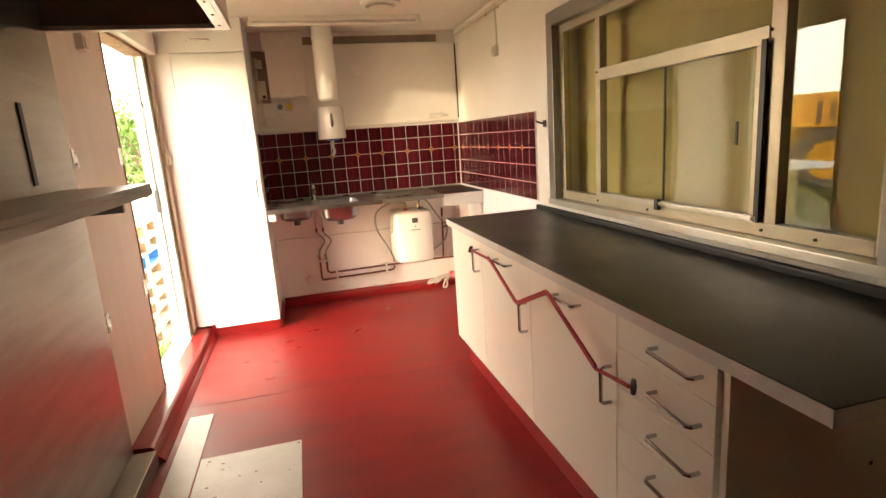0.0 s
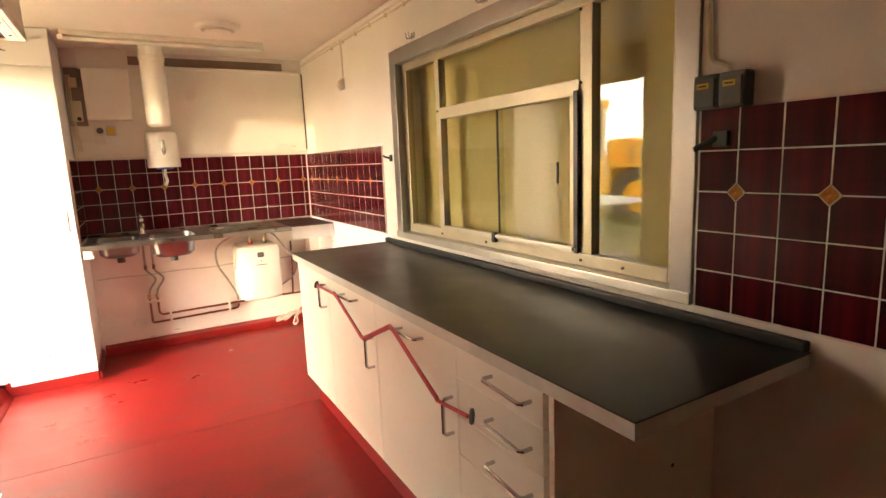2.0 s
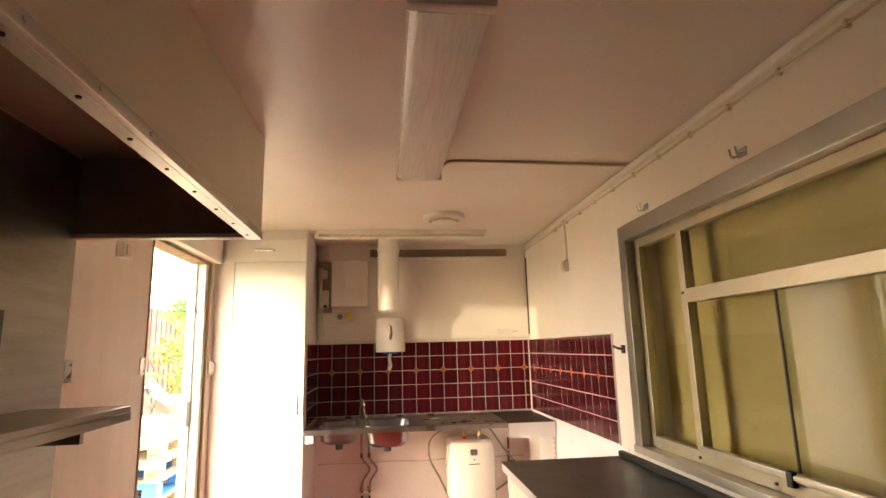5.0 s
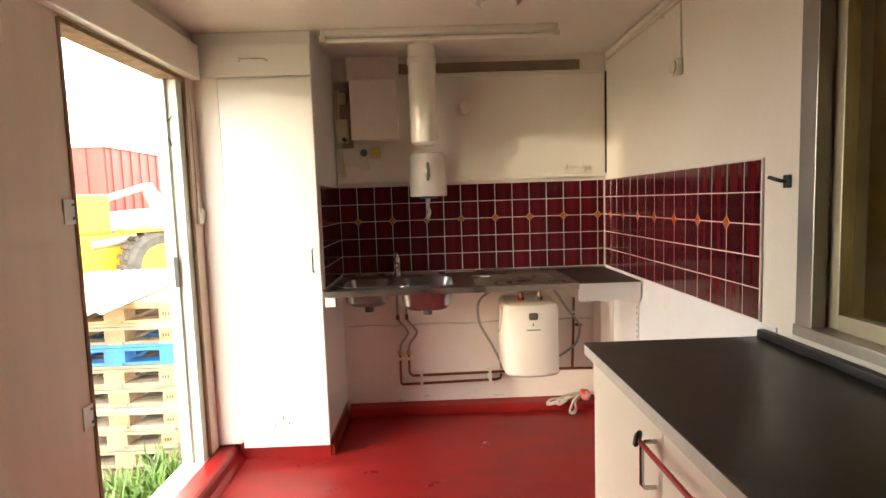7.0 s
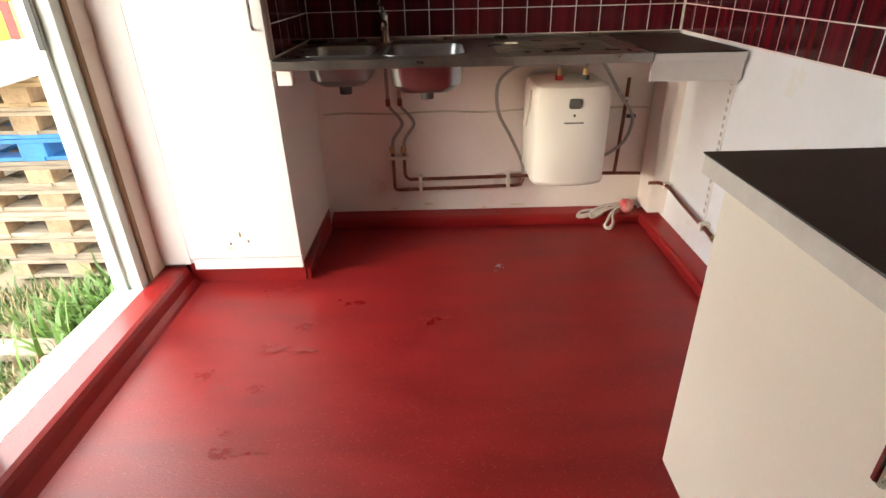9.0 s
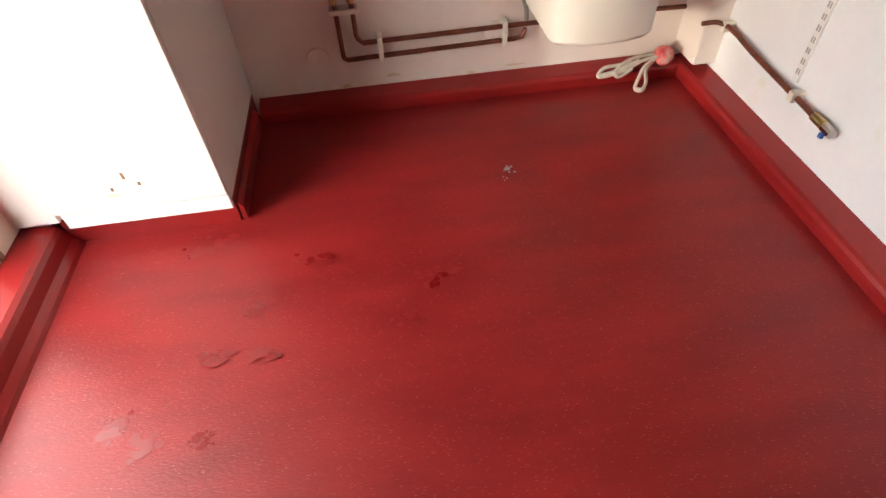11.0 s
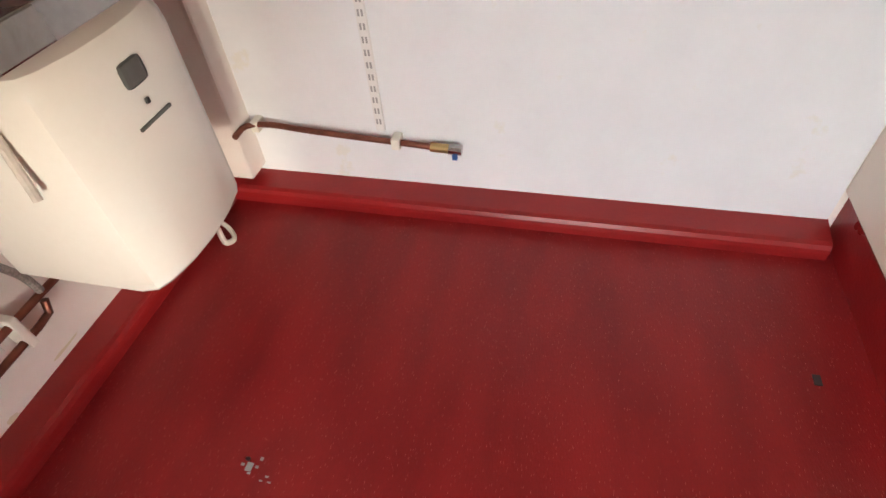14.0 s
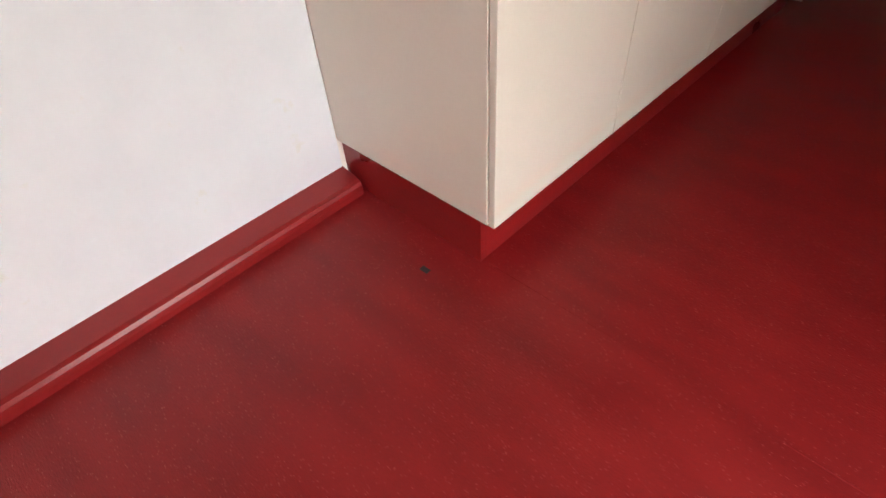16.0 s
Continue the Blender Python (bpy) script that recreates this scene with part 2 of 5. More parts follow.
M["glass"] = glass_material()
M["shutter"] = mat("yellowed_shutter_sheet", (0.62, 0.53, 0.24), (0.54, 0.45, 0.19), 0.55, scale=3, grain=40, bump=0.05)


# ---- mesh helpers ----
def box(bm, x0, x1, y0, y1, z0, z1, bevel=0.0):
    v = [bm.verts.new((x, y, z)) for x in (x0, x1) for y in (y0, y1) for z in (z0, z1)]
    faces = [bm.faces.new([v[i] for i in q]) for q in ((0, 1, 3, 2), (4, 6, 7, 5), (0, 4, 5, 1), (2, 3, 7, 6), (0, 2, 6, 4), (1, 5, 7, 3))]
    if bevel:
        ed = list({e for f in faces for e in f.edges})
        bmesh.ops.bevel(bm, geom=ed, offset=bevel, segments=2, affect="EDGES", profile=0.6)
    return bm


def cyl(bm, p, q, r, r2=None, seg=16):
    p, q = Vector(p), Vector(q)
    d = q - p
    m = Matrix.Translation((p + q) / 2) @ d.to_track_quat("Z", "Y").to_matrix().to_4x4()
    bmesh.ops.create_cone(bm, cap_ends=True, segments=seg, radius1=r, radius2=r if r2 is None else r2, depth=d.length, matrix=m)
    return bm


def spline(pts, k=6):
    pts = [Vector(p) for p in pts]
    if len(pts) < 3:
        return pts
    out = []
    ext = [pts[0] * 2 - pts[1], *pts, pts[-1] * 2 - pts[-2]]
    for i in range(1, len(ext) - 2):
        a, b_, c, d = ext[i - 1:i + 3]
        for j in range(k):
            t = j / k
            out.append(0.5 * ((2 * b_) + (c - a) * t + (2 * a - 5 * b_ + 4 * c - d) * t * t + (3 * b_ - a - 3 * c + d) * t ** 3))
    return out + [pts[-1]]


def tube(bm, pts, r, seg=8, k=6, flat=1.0):
    pts = spline(pts, k) if k else [Vector(p) for p in pts]
    rings, up = [], None
    for i, p in enumerate(pts):
        d = (pts[min(i + 1, len(pts) - 1)] - pts[max(i - 1, 0)]).normalized()
        if up is None:
            up = d.orthogonal().normalized()
        up = (up - d * up.dot(d)).normalized()
        side = d.cross(up)
        rings.append([bm.verts.new(p + (up * math.cos(a) * flat + side * math.sin(a)) * r) for a in (2 * math.pi * j / seg for j in range(seg))])
    for a, b_ in zip(rings, rings[1:]):
        for j in range(seg):
            bm.faces.new((a[j], a[(j + 1) % seg], b_[(j + 1) % seg], b_[j]))
    bm.faces.new(rings[0][::-1])
    bm.faces.new(rings[-1])
    return bm


def lathe(bm, cx, cy, prof, seg=32, arc=1.0):
    rings = []
    for r, z in prof:
        rings.append([bm.verts.new((cx + r * math.cos(2 * math.pi * j / seg), cy + r * math.sin(2 * math.pi * j / seg), z)) for j in range(seg)])
    for a, b_ in zip(rings, rings[1:]):
        for j in range(seg):
            bm.faces.new((a[j], a[(j + 1) % seg], b_[(j + 1) % seg], b_[j]))
    bm.faces.new(rings[0][::-1])
    bm.faces.new(rings[-1])
    return bm


def prism(bm, outline, axis, a0, a1):
    """An outline of (u, v) pushed along an axis from a0 to a1."""
    def at(u, v, w):
        return {"x": (w, u, v), "y": (u, w, v), "z": (u, v, w)}[axis]
    a = [bm.verts.new(at(u, v, a0)) for u, v in outline]
    b_ = [bm.verts.new(at(u, v, a1)) for u, v in outline]
    k = len(outline)
    for i in range(k):
        bm.faces.new((a[i], a[(i + 1) % k], b_[(i + 1) % k], b_[i]))
    bm.faces.new(a[::-1])
    bm.faces.new(b_)
    bmesh.ops.recalc_face_normals(bm, faces=bm.faces)
    return bm


def B():
    return bmesh.new()


def mesh_of(name, bm, material, smooth=False):
    me = bpy.data.meshes.new(name)
    bm.normal_update()
    if smooth:
        for f in bm.faces:
            f.smooth = True
    bm.to_mesh(me)
    bm.free()
    me.materials.append(material)
    if smooth:
        me.set_sharp_from_angle(angle=radians(38))
    return me


def under(ob, parent):
    ob.parent = parent
    if not parent.parent:
        ob.matrix_parent_inverse = Matrix.Translation(-parent.location)
    return ob


def part(name, bm, material, parent, label="", smooth=False):
    ob = new(name, mesh_of(name, bm, material, smooth))
    under(ob, parent)
    return tagged(ob, label)


def thing(name, base, label, category, group=""):
    ob = new(name)
    ob.empty_display_size = 0.1
    ob.location = base
    return tagged(ob, label, category, group)


def solid(name, bm, material, label, category, group="", kind="", smooth=False):
    return tagged(new(name, mesh_of(name, bm, material, smooth)), label, category, group, kind)


def bx(name, dims, material, parent, label="", bevel=0.002):
    return part(name, box(B(), *dims, bevel), material, parent, label, smooth=False)


# ---- plan ----
XR, XL, YB, YS, ZC, TH = 1.33, -0.95, 4.67, -1.3, 2.235, 0.15
DOOR = (3.09, 3.96, 0.06, 1.985)
WIN = (0.97, 2.80, 0.95, 1.915)

floor = solid("floor", box(B(), XL - TH, XR + TH, YS, YB, -0.12, 0), M["red"], "worn red vinyl sheet floor with pale flecks", "floor", kind="structure")
ceiling = solid("ceiling", box(B(), XL - TH, XR + TH, YS - TH, YB + TH, ZC, ZC + 0.12), M["ceiling"], "off-white painted panel ceiling", "ceiling", kind="structure")
w = B()
box(w, XL - TH, XR + TH, YB, YB + TH, -0.12, ZC)
wall_north = solid("wall_north", w, M["plaster"], "patchy off-white painted wall behind the sink", "wall", kind="structure")
wall_south = solid("wall_south", box(B(), XL - TH, XR + TH, YS - TH, YS, -0.12, ZC), M["wall"], "plain off-white panel wall", "wall", kind="structure")
w = B()
box(w, XR, XR + TH, YS, WIN[0], -0.0, ZC)
box(w, XR, XR + TH, WIN[1], YB, -0.0, ZC)
box(w, XR, XR + TH, WIN[0], WIN[1], -0.0, WIN[2])
box(w, XR, XR + TH, WIN[0], WIN[1], WIN[3], ZC)
wall_east = solid("wall_east", w, M["wall"], "off-white painted panel wall with serving window", "wall", kind="structure")
w = B()
box(w, XL - 0.1, XL, YS, DOOR[0], 0, ZC)
box(w, XL - 0.1, XL, DOOR[1], YB, 0, ZC)
box(w, XL - 0.1, XL, DOOR[0], DOOR[1], 0, DOOR[2] - 0.01)
box(w, XL - 0.1, XL, DOOR[0], DOOR[1], DOOR[3], ZC)
wall_west = solid("wall_west", w, M["ply"], "pinkish painted plywood wall with doorway", "wall", kind="structure")

# upper wall panel behind the sink, its foot trim and the dark slot over it
solid("trim_upper_panel", box(B(), -0.35, XR - 0.004, YB - 0.02, YB - 0.001, 1.475, 2.125, 0.003), M["wall"], "off-white wall panel above the tiles", "wall panel", kind="structure")
solid("trim_panel_foot", box(B(), -0.34, XR - 0.006, YB - 0.032, YB - 0.02, 1.478, 1.497, 0.004), M["wall"], "off-white strip along the panel foot", "trim", kind="structure")
solid("trim_slot", box(B(), 0.05, 1.17, YB - 0.012, YB - 0.001, 2.142, 2.2), M["hoodliner"], "dark slot under the ceiling", "trim", kind="structure")
solid("trim_slot_lip", box(B(), 0.29, 1.3, YB - 0.045, YB - 0.021, 2.112, 2.13, 0.003), M["wall"], "painted lip under the slot", "trim", kind="structure")
tb = B()
tube(tb, [(XR - 0.004, y, ZC - 0.022 + 0.004 * math.sin(y * 5)) for y in (0.95, 1.5, 2.0, 2.6, 3.2, 3.9, 4.6)], 0.02, 8)
solid("trim_cove", tb, M["wall"], "painted cove strip along the ceiling edge", "trim", kind="structure", smooth=True)
solid("trim_corner", box(B(), XR - 0.01, XR - 0.002, YB - 0.031, YB - 0.021, 1.5, 2.12), M["darkplastic"], "dark open joint in the wall corner", "trim", kind="structure")

solid("trim_lower_panel", box(B(), XR - 0.005, XR - 0.0005, 2.958, YB - 0.001, 0.06, 0.913, 0.001), M["lower"], "white panel on the lower wall, tinted blue for cool skylight", "wall panel", kind="structure")

# red skirting: a coved step along the walls
def skirting(name, outline, axis, a0, a1):
    solid(name, prism(B(), outline, axis, a0, a1), M["redskirt"], "red vinyl skirting step along the wall", "skirting", kind="structure")


step = ((0.0, 0.0), (0.086, 0.0), (0.088, 0.02), (0.087, 0.036), (0.082, 0.047), (0.072, 0.053), (0.0, 0.068))
skirting("baseboard_east", [(XR - u, v) for u, v in step], "y", 2.957, YB)
skirting("baseboard_north", [(YB - u * 0.8, v) for u, v in step], "x", -0.338, XR - 0.0885)
skirting("baseboard_niche", [(-0.355 + u * 0.15, v) for u, v in step], "y", 4.096, YB - 0.071)
skirting("baseboard_east_near", [(XR - u * 0.3, v) for u, v in step], "y", YS, 0.84)
solid("baseboard_west", prism(B(), [(XL, 0.0), (XL + 0.135, 0.0), (XL + 0.128, 0.012), (XL + 0.112, 0.03), (XL + 0.1, 0.062), (XL + 0.092, 0.076), (XL + 0.078, 0.083), (XL, 0.087)], "y", 2.42, 4.08), M["redskirt"], "red vinyl covered step under the doorway", "skirting", kind="structure")

# ---- doorway ----
frame_door = solid("door_1", box(B(), XL - 0.11, XL - 0.012, DOOR[1] - 0.055, DOOR[1] + 0.0, DOOR[2], DOOR[3], 0.004), M["jamb"], "pale green painted door jamb, worn at the edges", "door frame", kind="structure")
part("rebate", box(B(), XL - 0.11, XL - 0.06, DOOR[1] - 0.075, DOOR[1] - 0.055, DOOR[2], DOOR[3], 0.003), M["jamb"], frame_door)
part("sill", box(B(), XL - 0.12, XL - 0.005, DOOR[0], DOOR[1] - 0.03, DOOR[2] - 0.02, DOOR[2] + 0.025, 0.006), M["jamb"], frame_door, "pale worn door sill")
part("raw_edge", box(B(), XL - 0.012, XL + 0.003, DOOR[1] - 0.004, DOOR[1] + 0.012, 0.085, DOOR[3] + 0.006, 0.002), M["rawwood"], frame_door, "raw wooden edge")
part("head_edge", box(B(), XL - 0.1, XL + 0.003, DOOR[0], DOOR[1], DOOR[3] - 0.012, DOOR[3] + 0.006, 0.002), M["rawwood"], frame_door, "raw wooden edge")
part("near_edge", box(B(), XL - 0.1, XL + 0.004, DOOR[0] - 0.012, DOOR[0] + 0.006, 0.085, DOOR[3], 0.002), M["rawwood"], frame_door, "raw wooden edge")
part("lock_plate", box(B(), XL - 0.075, XL - 0.055, DOOR[1] - 0.079, DOOR[1] - 0.075, 0.98, 1.13, 0.001), M["darkplastic"], frame_door, "dark lock plate")
hk = B()
tube(hk, [(XL - 0.04, DOOR[1] - 0.062, 1.80), (XL - 0.07, DOOR[1] - 0.07, 1.75), (XL - 0.05, DOOR[1] - 0.062, 1.66)], 0.003, 6)
part("hook", hk, M["chrome"], frame_door)
for z in (1.36, 0.67):
    p = thing("hinge_plate", (XL, DOOR[0] - 0.03, z), "bare steel hinge plate with screws on the plywood", "hinge", "hinge plates")
    bx("leaf", (XL, XL + 0.004, DOOR[0] - 0.06, DOOR[0] - 0.002, z - 0.04, z + 0.04), M["steel"], p, bevel=0.001)
    for dz in (-0.022, 0.022):
        part("screw", cyl(B(), (XL + 0.004, DOOR[0] - 0.02, z + dz), (XL + 0.007, DOOR[0] - 0.02, z + dz), 0.005, seg=10), M["chrome"], p)
    p = thing("hinge_plate", (XL, 2.43, z), "bare steel hinge plate at the cladding edge", "hinge", "hinge plates")
    bx("leaf", (XL, XL + 0.012, 2.425, 2.47, z - 0.04, z + 0.04), M["steel"], p, bevel=0.001)
    for dz in (-0.022, 0.022):
        part("screw", cyl(B(), (XL + 0.012, 2.455, z + dz), (XL + 0.015, 2.455, z + dz), 0.005, seg=10), M["chrome"], p)
solid("trim_door_head", box(B(), XL + 0.001, XL + 0.045, 2.95, 4.05, DOOR[3] + 0.012, 2.168, 0.006), M["wall"], "painted boxed board over the doorway", "trim", kind="structure")
p = thing("wall_switch", (XL, 4.02, 1.32), "white plastic wall switch beside the doorway", "switch")
bx("plate", (XL, XL + 0.02, 3.995, 4.05, 1.28, 1.36), M["plastic"], p, bevel=0.005)
bx("rocker", (XL + 0.02, XL + 0.03, 4.005, 4.04, 1.295, 1.345), M["plastic"], p, bevel=0.004)
tb = tube(B(), [(XL + 0.006, 4.012, 1.36), (XL + 0.006, 4.01, 1.7), (XL + 0.006, 4.012, 1.98), (XL + 0.02, 3.975, 2.0)], 0.005, 6)
part("cable", tb, M["wall"], p)
p = thing("wall_socket", (XL, 2.78, 1.86), "small white surface socket on the plywood wall", "socket")
bx("body", (XL, XL + 0.035, 2.73, 2.81, 1.82, 1.89), M["plastic"], p, bevel=0.006)
bx("face", (XL + 0.035, XL + 0.04, 2.745, 2.79, 1.83, 1.88), M["ivory"], p)
part("cable", tube(B(), [(XL + 0.012, 2.74, 1.89), (XL + 0.012, 2.74, 2.0), (XL + 0.012, 2.73, 2.19)], 0.006, 6), M["wall"], p)

# ---- serving window ----
win = solid("window_1", box(B(), XR - 0.012, XR + 0.03, 0.915, 0.99, 0.93, 1.965, 0.003), M["casing"], "wide aluminium serving window with a closed yellowed shutter", "window", kind="structure")
part("casing", box(B(), XR - 0.012, XR + 0.03, 2.79, 2.86, 0.93, 1.965, 0.003), M["casing"], win)
part("casing", box(B(), XR - 0.013, XR + 0.03, 0.99, 2.79, 1.89, 1.967, 0.003), M["casing"], win)
part("casing", box(B(), XR - 0.02, XR + 0.04, 0.915, 2.86, 0.918, 0.952, 0.003), M["alu"], win)


def member(y0, y1, z0, z1, x0=XR + 0.035, x1=XR + 0.075, m="alupaint"):
    part("frame_member", box(B(), x0, x1, y0, y1, z0, z1, 0.003), M[m], win)


member(0.99, 1.03, 0.955, 1.89)
member(2.75, 2.79, 0.955, 1.89)
member(1.03, 2.75, 0.953, 1.0)
member(1.03, 2.75, 1.85, 1.89)
member(1.345, 1.402, 1.0, 1.85)
member(2.385, 2.425, 1.0, 1.85)
member(1.402, 2.385, 1.56, 1.615, XR + 0.03)
member(1.406, 2.38, 1.0, 1.022, XR + 0.02, XR + 0.05, "alu")
member(1.406, 1.447, 1.022, 1.56, XR + 0.028, XR + 0.07)
# black strip that stands for the shade in the sash track
part("track_shadow", box(B(), XR + 0.02, XR + 0.026, 1.4, 1.42, 1.0, 1.575), M["darkplastic"], win, "dark strip painted as shade in the sash track")
part("runner", box(B(), XR + 0.012, XR + 0.02, 1.42, 1.9, 1.008, 1.02, 0.001), M["alu"], win)
part("latch", box(B(), XR + 0.008, XR + 0.028, 1.9, 1.925, 0.985, 1.03, 0.004), M["darkplastic"], win, "small dark sash stop")
part("finger_pull", box(B(), XR + 0.046, XR + 0.052, 1.53, 1.54, 1.25, 1.33, 0.002), M["grey"], win)
for y0, y1, z0, z1, x in ((1.03, 1.345, 1.0, 1.85, 0.055), (2.425, 2.75, 1.0, 1.85, 0.055), (1.402, 2.385, 1.615, 1.85, 0.055), (1.447, 1.92, 1.022, 1.56, 0.048), (1.89, 2.385, 1.0, 1.56, 0.06)):
    g = part("pane", box(B(), XR + x, XR + x + 0.004, y0, y1, z0, z1), M["glass"], win, "clear dusty glass pane")
    g.visible_shadow = False
part("pane_edge", box(B(), XR + 0.046, XR + 0.053, 1.914, 1.92, 1.022, 1.56), M["grey"], win)
for y, z in ((1.395, 1.84), (1.395, 1.6), (2.405, 1.6), (2.405, 0.975), (1.395, 0.975), (1.2, 0.975), (2.0, 0.975)):
    part("screw", cyl(B(), (XR + 0.028, y, z), (XR + 0.034, y, z), 0.005, seg=10), M["darkplastic"], win)
solid("shutter", box(B(), XR + TH + 0.002, XR + TH + 0.008, WIN[0] - 0.06, WIN[1] + 0.06, 0.9, 1.98), M["shutter"], "closed yellowed sheet shutter behind the window", "shutter", kind="structure")

for y, z in ((1.265, 2.005), (1.911, 2.004), (2.571, 1.998)):
    p = thing("wall_hook", (XR, y, z), "small bent metal hook above the window", "hook", "hooks above the window")
    bx("plate", (XR - 0.004, XR, y - 0.02, y + 0.02, z - 0.015, z + 0.015), M["steel"], p, bevel=0.001)
    for dy in (-0.014, 0.014):
        part("prong", tube(B(), [(XR - 0.004, y + dy, z - 0.008), (XR - 0.03, y + dy, z - 0.012), (XR - 0.036, y + dy, z + 0.014)], 0.004, 6), M["steel"], p)

# ---- worktop and base units ----
WX, WY0, WY1, WT = 0.722, 0.6, 3.032, 0.869
top = thing("worktop", (1.0, 1.8, WT - 0.04), "long black laminate worktop with pale worn edging", "worktop")
bx("slab", (WX + 0.003, XR - 0.001, WY0 + 0.003, WY1 - 0.003, WT - 0.04, WT - 0.004), M["edge"], top, "pale worn edging", 0.001)
bx("surface", (WX, XR - 0.001, WY0, WY1, WT - 0.004, WT), M["black"], top, "scuffed matt black laminate", 0.0015)
bx("upstand", (XR - 0.03, XR - 0.0015, WY0 + 0.002, WY1 - 0.01, WT, WT + 0.028), M["blackedge"], top, "", 0.006)


def bar_handle(parent, x, a, b_, name="handle"):
    """A bent steel bar handle on a front that faces -x, from a to b_ (y, z)."""
    a, b_ = Vector((x, *a)), Vector((x, *b_))
    o = Vector((-0.034, 0, 0))
    d = (b_ - a).normalized() * 0.008
    t = B()
    tube(t, [a, a + o * 0.75, a + o + d, b_ + o - d, b_ + o * 0.75, b_], 0.0055, 8, k=0)
    return part(name, t, M["chrome"], parent, "bent steel bar handle", smooth=True)


UX = 0.735


def base_unit(y0, y1, name, label):
    u = thing(name, (1.0, (y0 + y1) / 2, 0.0), label, "cabinet", "base units under the worktop")
    bx("body", (UX + 0.019, XR - 0.003, y0 + 0.0005, y1 - 0.0005, 0.158, WT - 0.041), M["cream"], u, bevel=0.001)
    bx("plinth", (UX + 0.056, XR - 0.001, y0 + 0.0002, min(y1, 2.9555) - 0.0002, 0.0, 0.158), M["redskirt"], u, "red vinyl covered plinth", 0.0)
    return u


def fronts(u, y0, y1, spans, name):
    return [part(name, box(B(), UX, UX + 0.018, y0 + 0.0015, y1 - 0.0015, z0, z1, 0.0015), M["cream"], u) for z0, z1 in spans]


u = base_unit(2.44, 2.94, "base_cabinet", "cream laminate base cabinet with one tall door")
d = fronts(u, 2.44, 2.957, ((0.16, 0.826),), "door")[0]
bar_handle(d, UX, (2.475, 0.783), (2.475, 0.672))
bx("end_panel", (UX + 0.0215, XR - 0.004, 2.9405, 2.9565, 0.16, WT - 0.041), M["cream"], u)
bx("end_edge", (UX + 0.02, XR - 0.09, 2.9395, 2.9555, 0.1585, 0.1598), M["rawwood"], u, "raw chipboard edge")
u = base_unit(1.86, 2.44, "base_cabinet", "cream laminate base cabinet with two bar handles")
d = fronts(u, 1.86, 2.44, ((0.16, 0.826),), "door")[0]
bar_handle(d, UX, (2.2, 0.79), (2.04, 0.795))
bar_handle(d, UX, (1.895, 0.672), (1.895, 0.552))
u = base_unit(1.255, 1.86, "base_cabinet", "cream laminate base cabinet with two bar handles")
d = fronts(u, 1.255, 1.86, ((0.16, 0.826),), "door")[0]
bar_handle(d, UX, (1.615, 0.785), (1.46, 0.79))
bar_handle(d, UX, (1.285, 0.655), (1.285, 0.54))
u = base_unit(0.852, 1.255, "drawer_unit", "cream laminate drawer unit with five drawers")
zz = (0.16, 0.365, 0.487, 0.61, 0.73, 0.826)
hz = (0.309, 0.425, 0.547, 0.67, 0.79)
for i, d in enumerate(fronts(u, 0.87, 1.255, [(zz[i] + 0.001, zz[i + 1] - 0.001) for i in range(5)], "drawer")):
    z = hz[i]
    bar_handle(d, UX, (1.075, z + 0.002), (0.915, z - 0.006))
bx("end_panel", (UX + 0.0, XR - 0.004, 0.834, 0.851, 0.03, WT - 0.041), M["creamdark"], u, "shaded beige end panel")
part("peg_hole", cyl(B(), (1.15, 0.8335, 0.52), (1.15, 0.834, 0.52), 0.006, seg=10), M["darkplastic"], u)

st = thing("strap", (UX, 2.0, 0.7), "red elastic strap threaded through the cupboard handles", "strap")
sx = UX - 0.04
route = [(sx, 2.49, 0.785), (sx - 0.006, 2.2, 0.796), (sx - 0.008, 2.15, 0.785), (sx - 0.004, 1.905, 0.68), (sx - 0.004, 1.88, 0.678), (sx - 0.006, 1.615, 0.795), (sx - 0.006, 1.585, 0.79), (sx - 0.004, 1.295, 0.65), (sx - 0.006, 1.125, 0.672)]
part("band", tube(B(), route, 0.006, 8, k=0, flat=1.0), M["rubber"], st, smooth=True)
part("band", tube(B(), [(x - 0.004, y - 0.006, z + 0.011) for x, y, z in route[1:8]], 0.005, 8, k=0), M["rubber"], st, smooth=True)
for y, z, r in ((2.485, 0.787, 0.013), (1.115, 0.675, 0.015)):
    kb = B()
    for i in range(4):
        a = i * 1.6
        tube(kb, [(sx + 0.01 * math.cos(a + t * 0.9), y + r * math.cos(t + a), z + r * 0.8 * math.sin(t * 1.3 + a)) for t in (0, 0.9, 1.8, 2.7, 3.6)], 0.006, 6)
    part("hook", kb, M["darkplastic"], st, "dark coated strap hook", smooth=True)

# ---- wall fittings on the window wall ----
p = thing("wall_catch", (XR, 2.93, 1.38), "small dark turning catch beside the window", "catch")
bx("plate", (XR - 0.01, XR, 2.905, 2.935, 1.36, 1.4), M["darkplastic"], p, bevel=0.003)
part("lever", tube(B(), [(XR - 0.01, 2.92, 1.38), (XR - 0.028, 2.93, 1.385), (XR - 0.034, 2.965, 1.395)], 0.006, 8), M["darkplastic"], p, smooth=True)
p = thing("wall_catch", (XR, 0.85, 1.375), "small dark turning catch on the tiles", "catch")
bx("plate", (XR - 0.025, XR - 0.0085, 0.82, 0.86, 1.36, 1.4), M["darkplastic"], p, bevel=0.003)
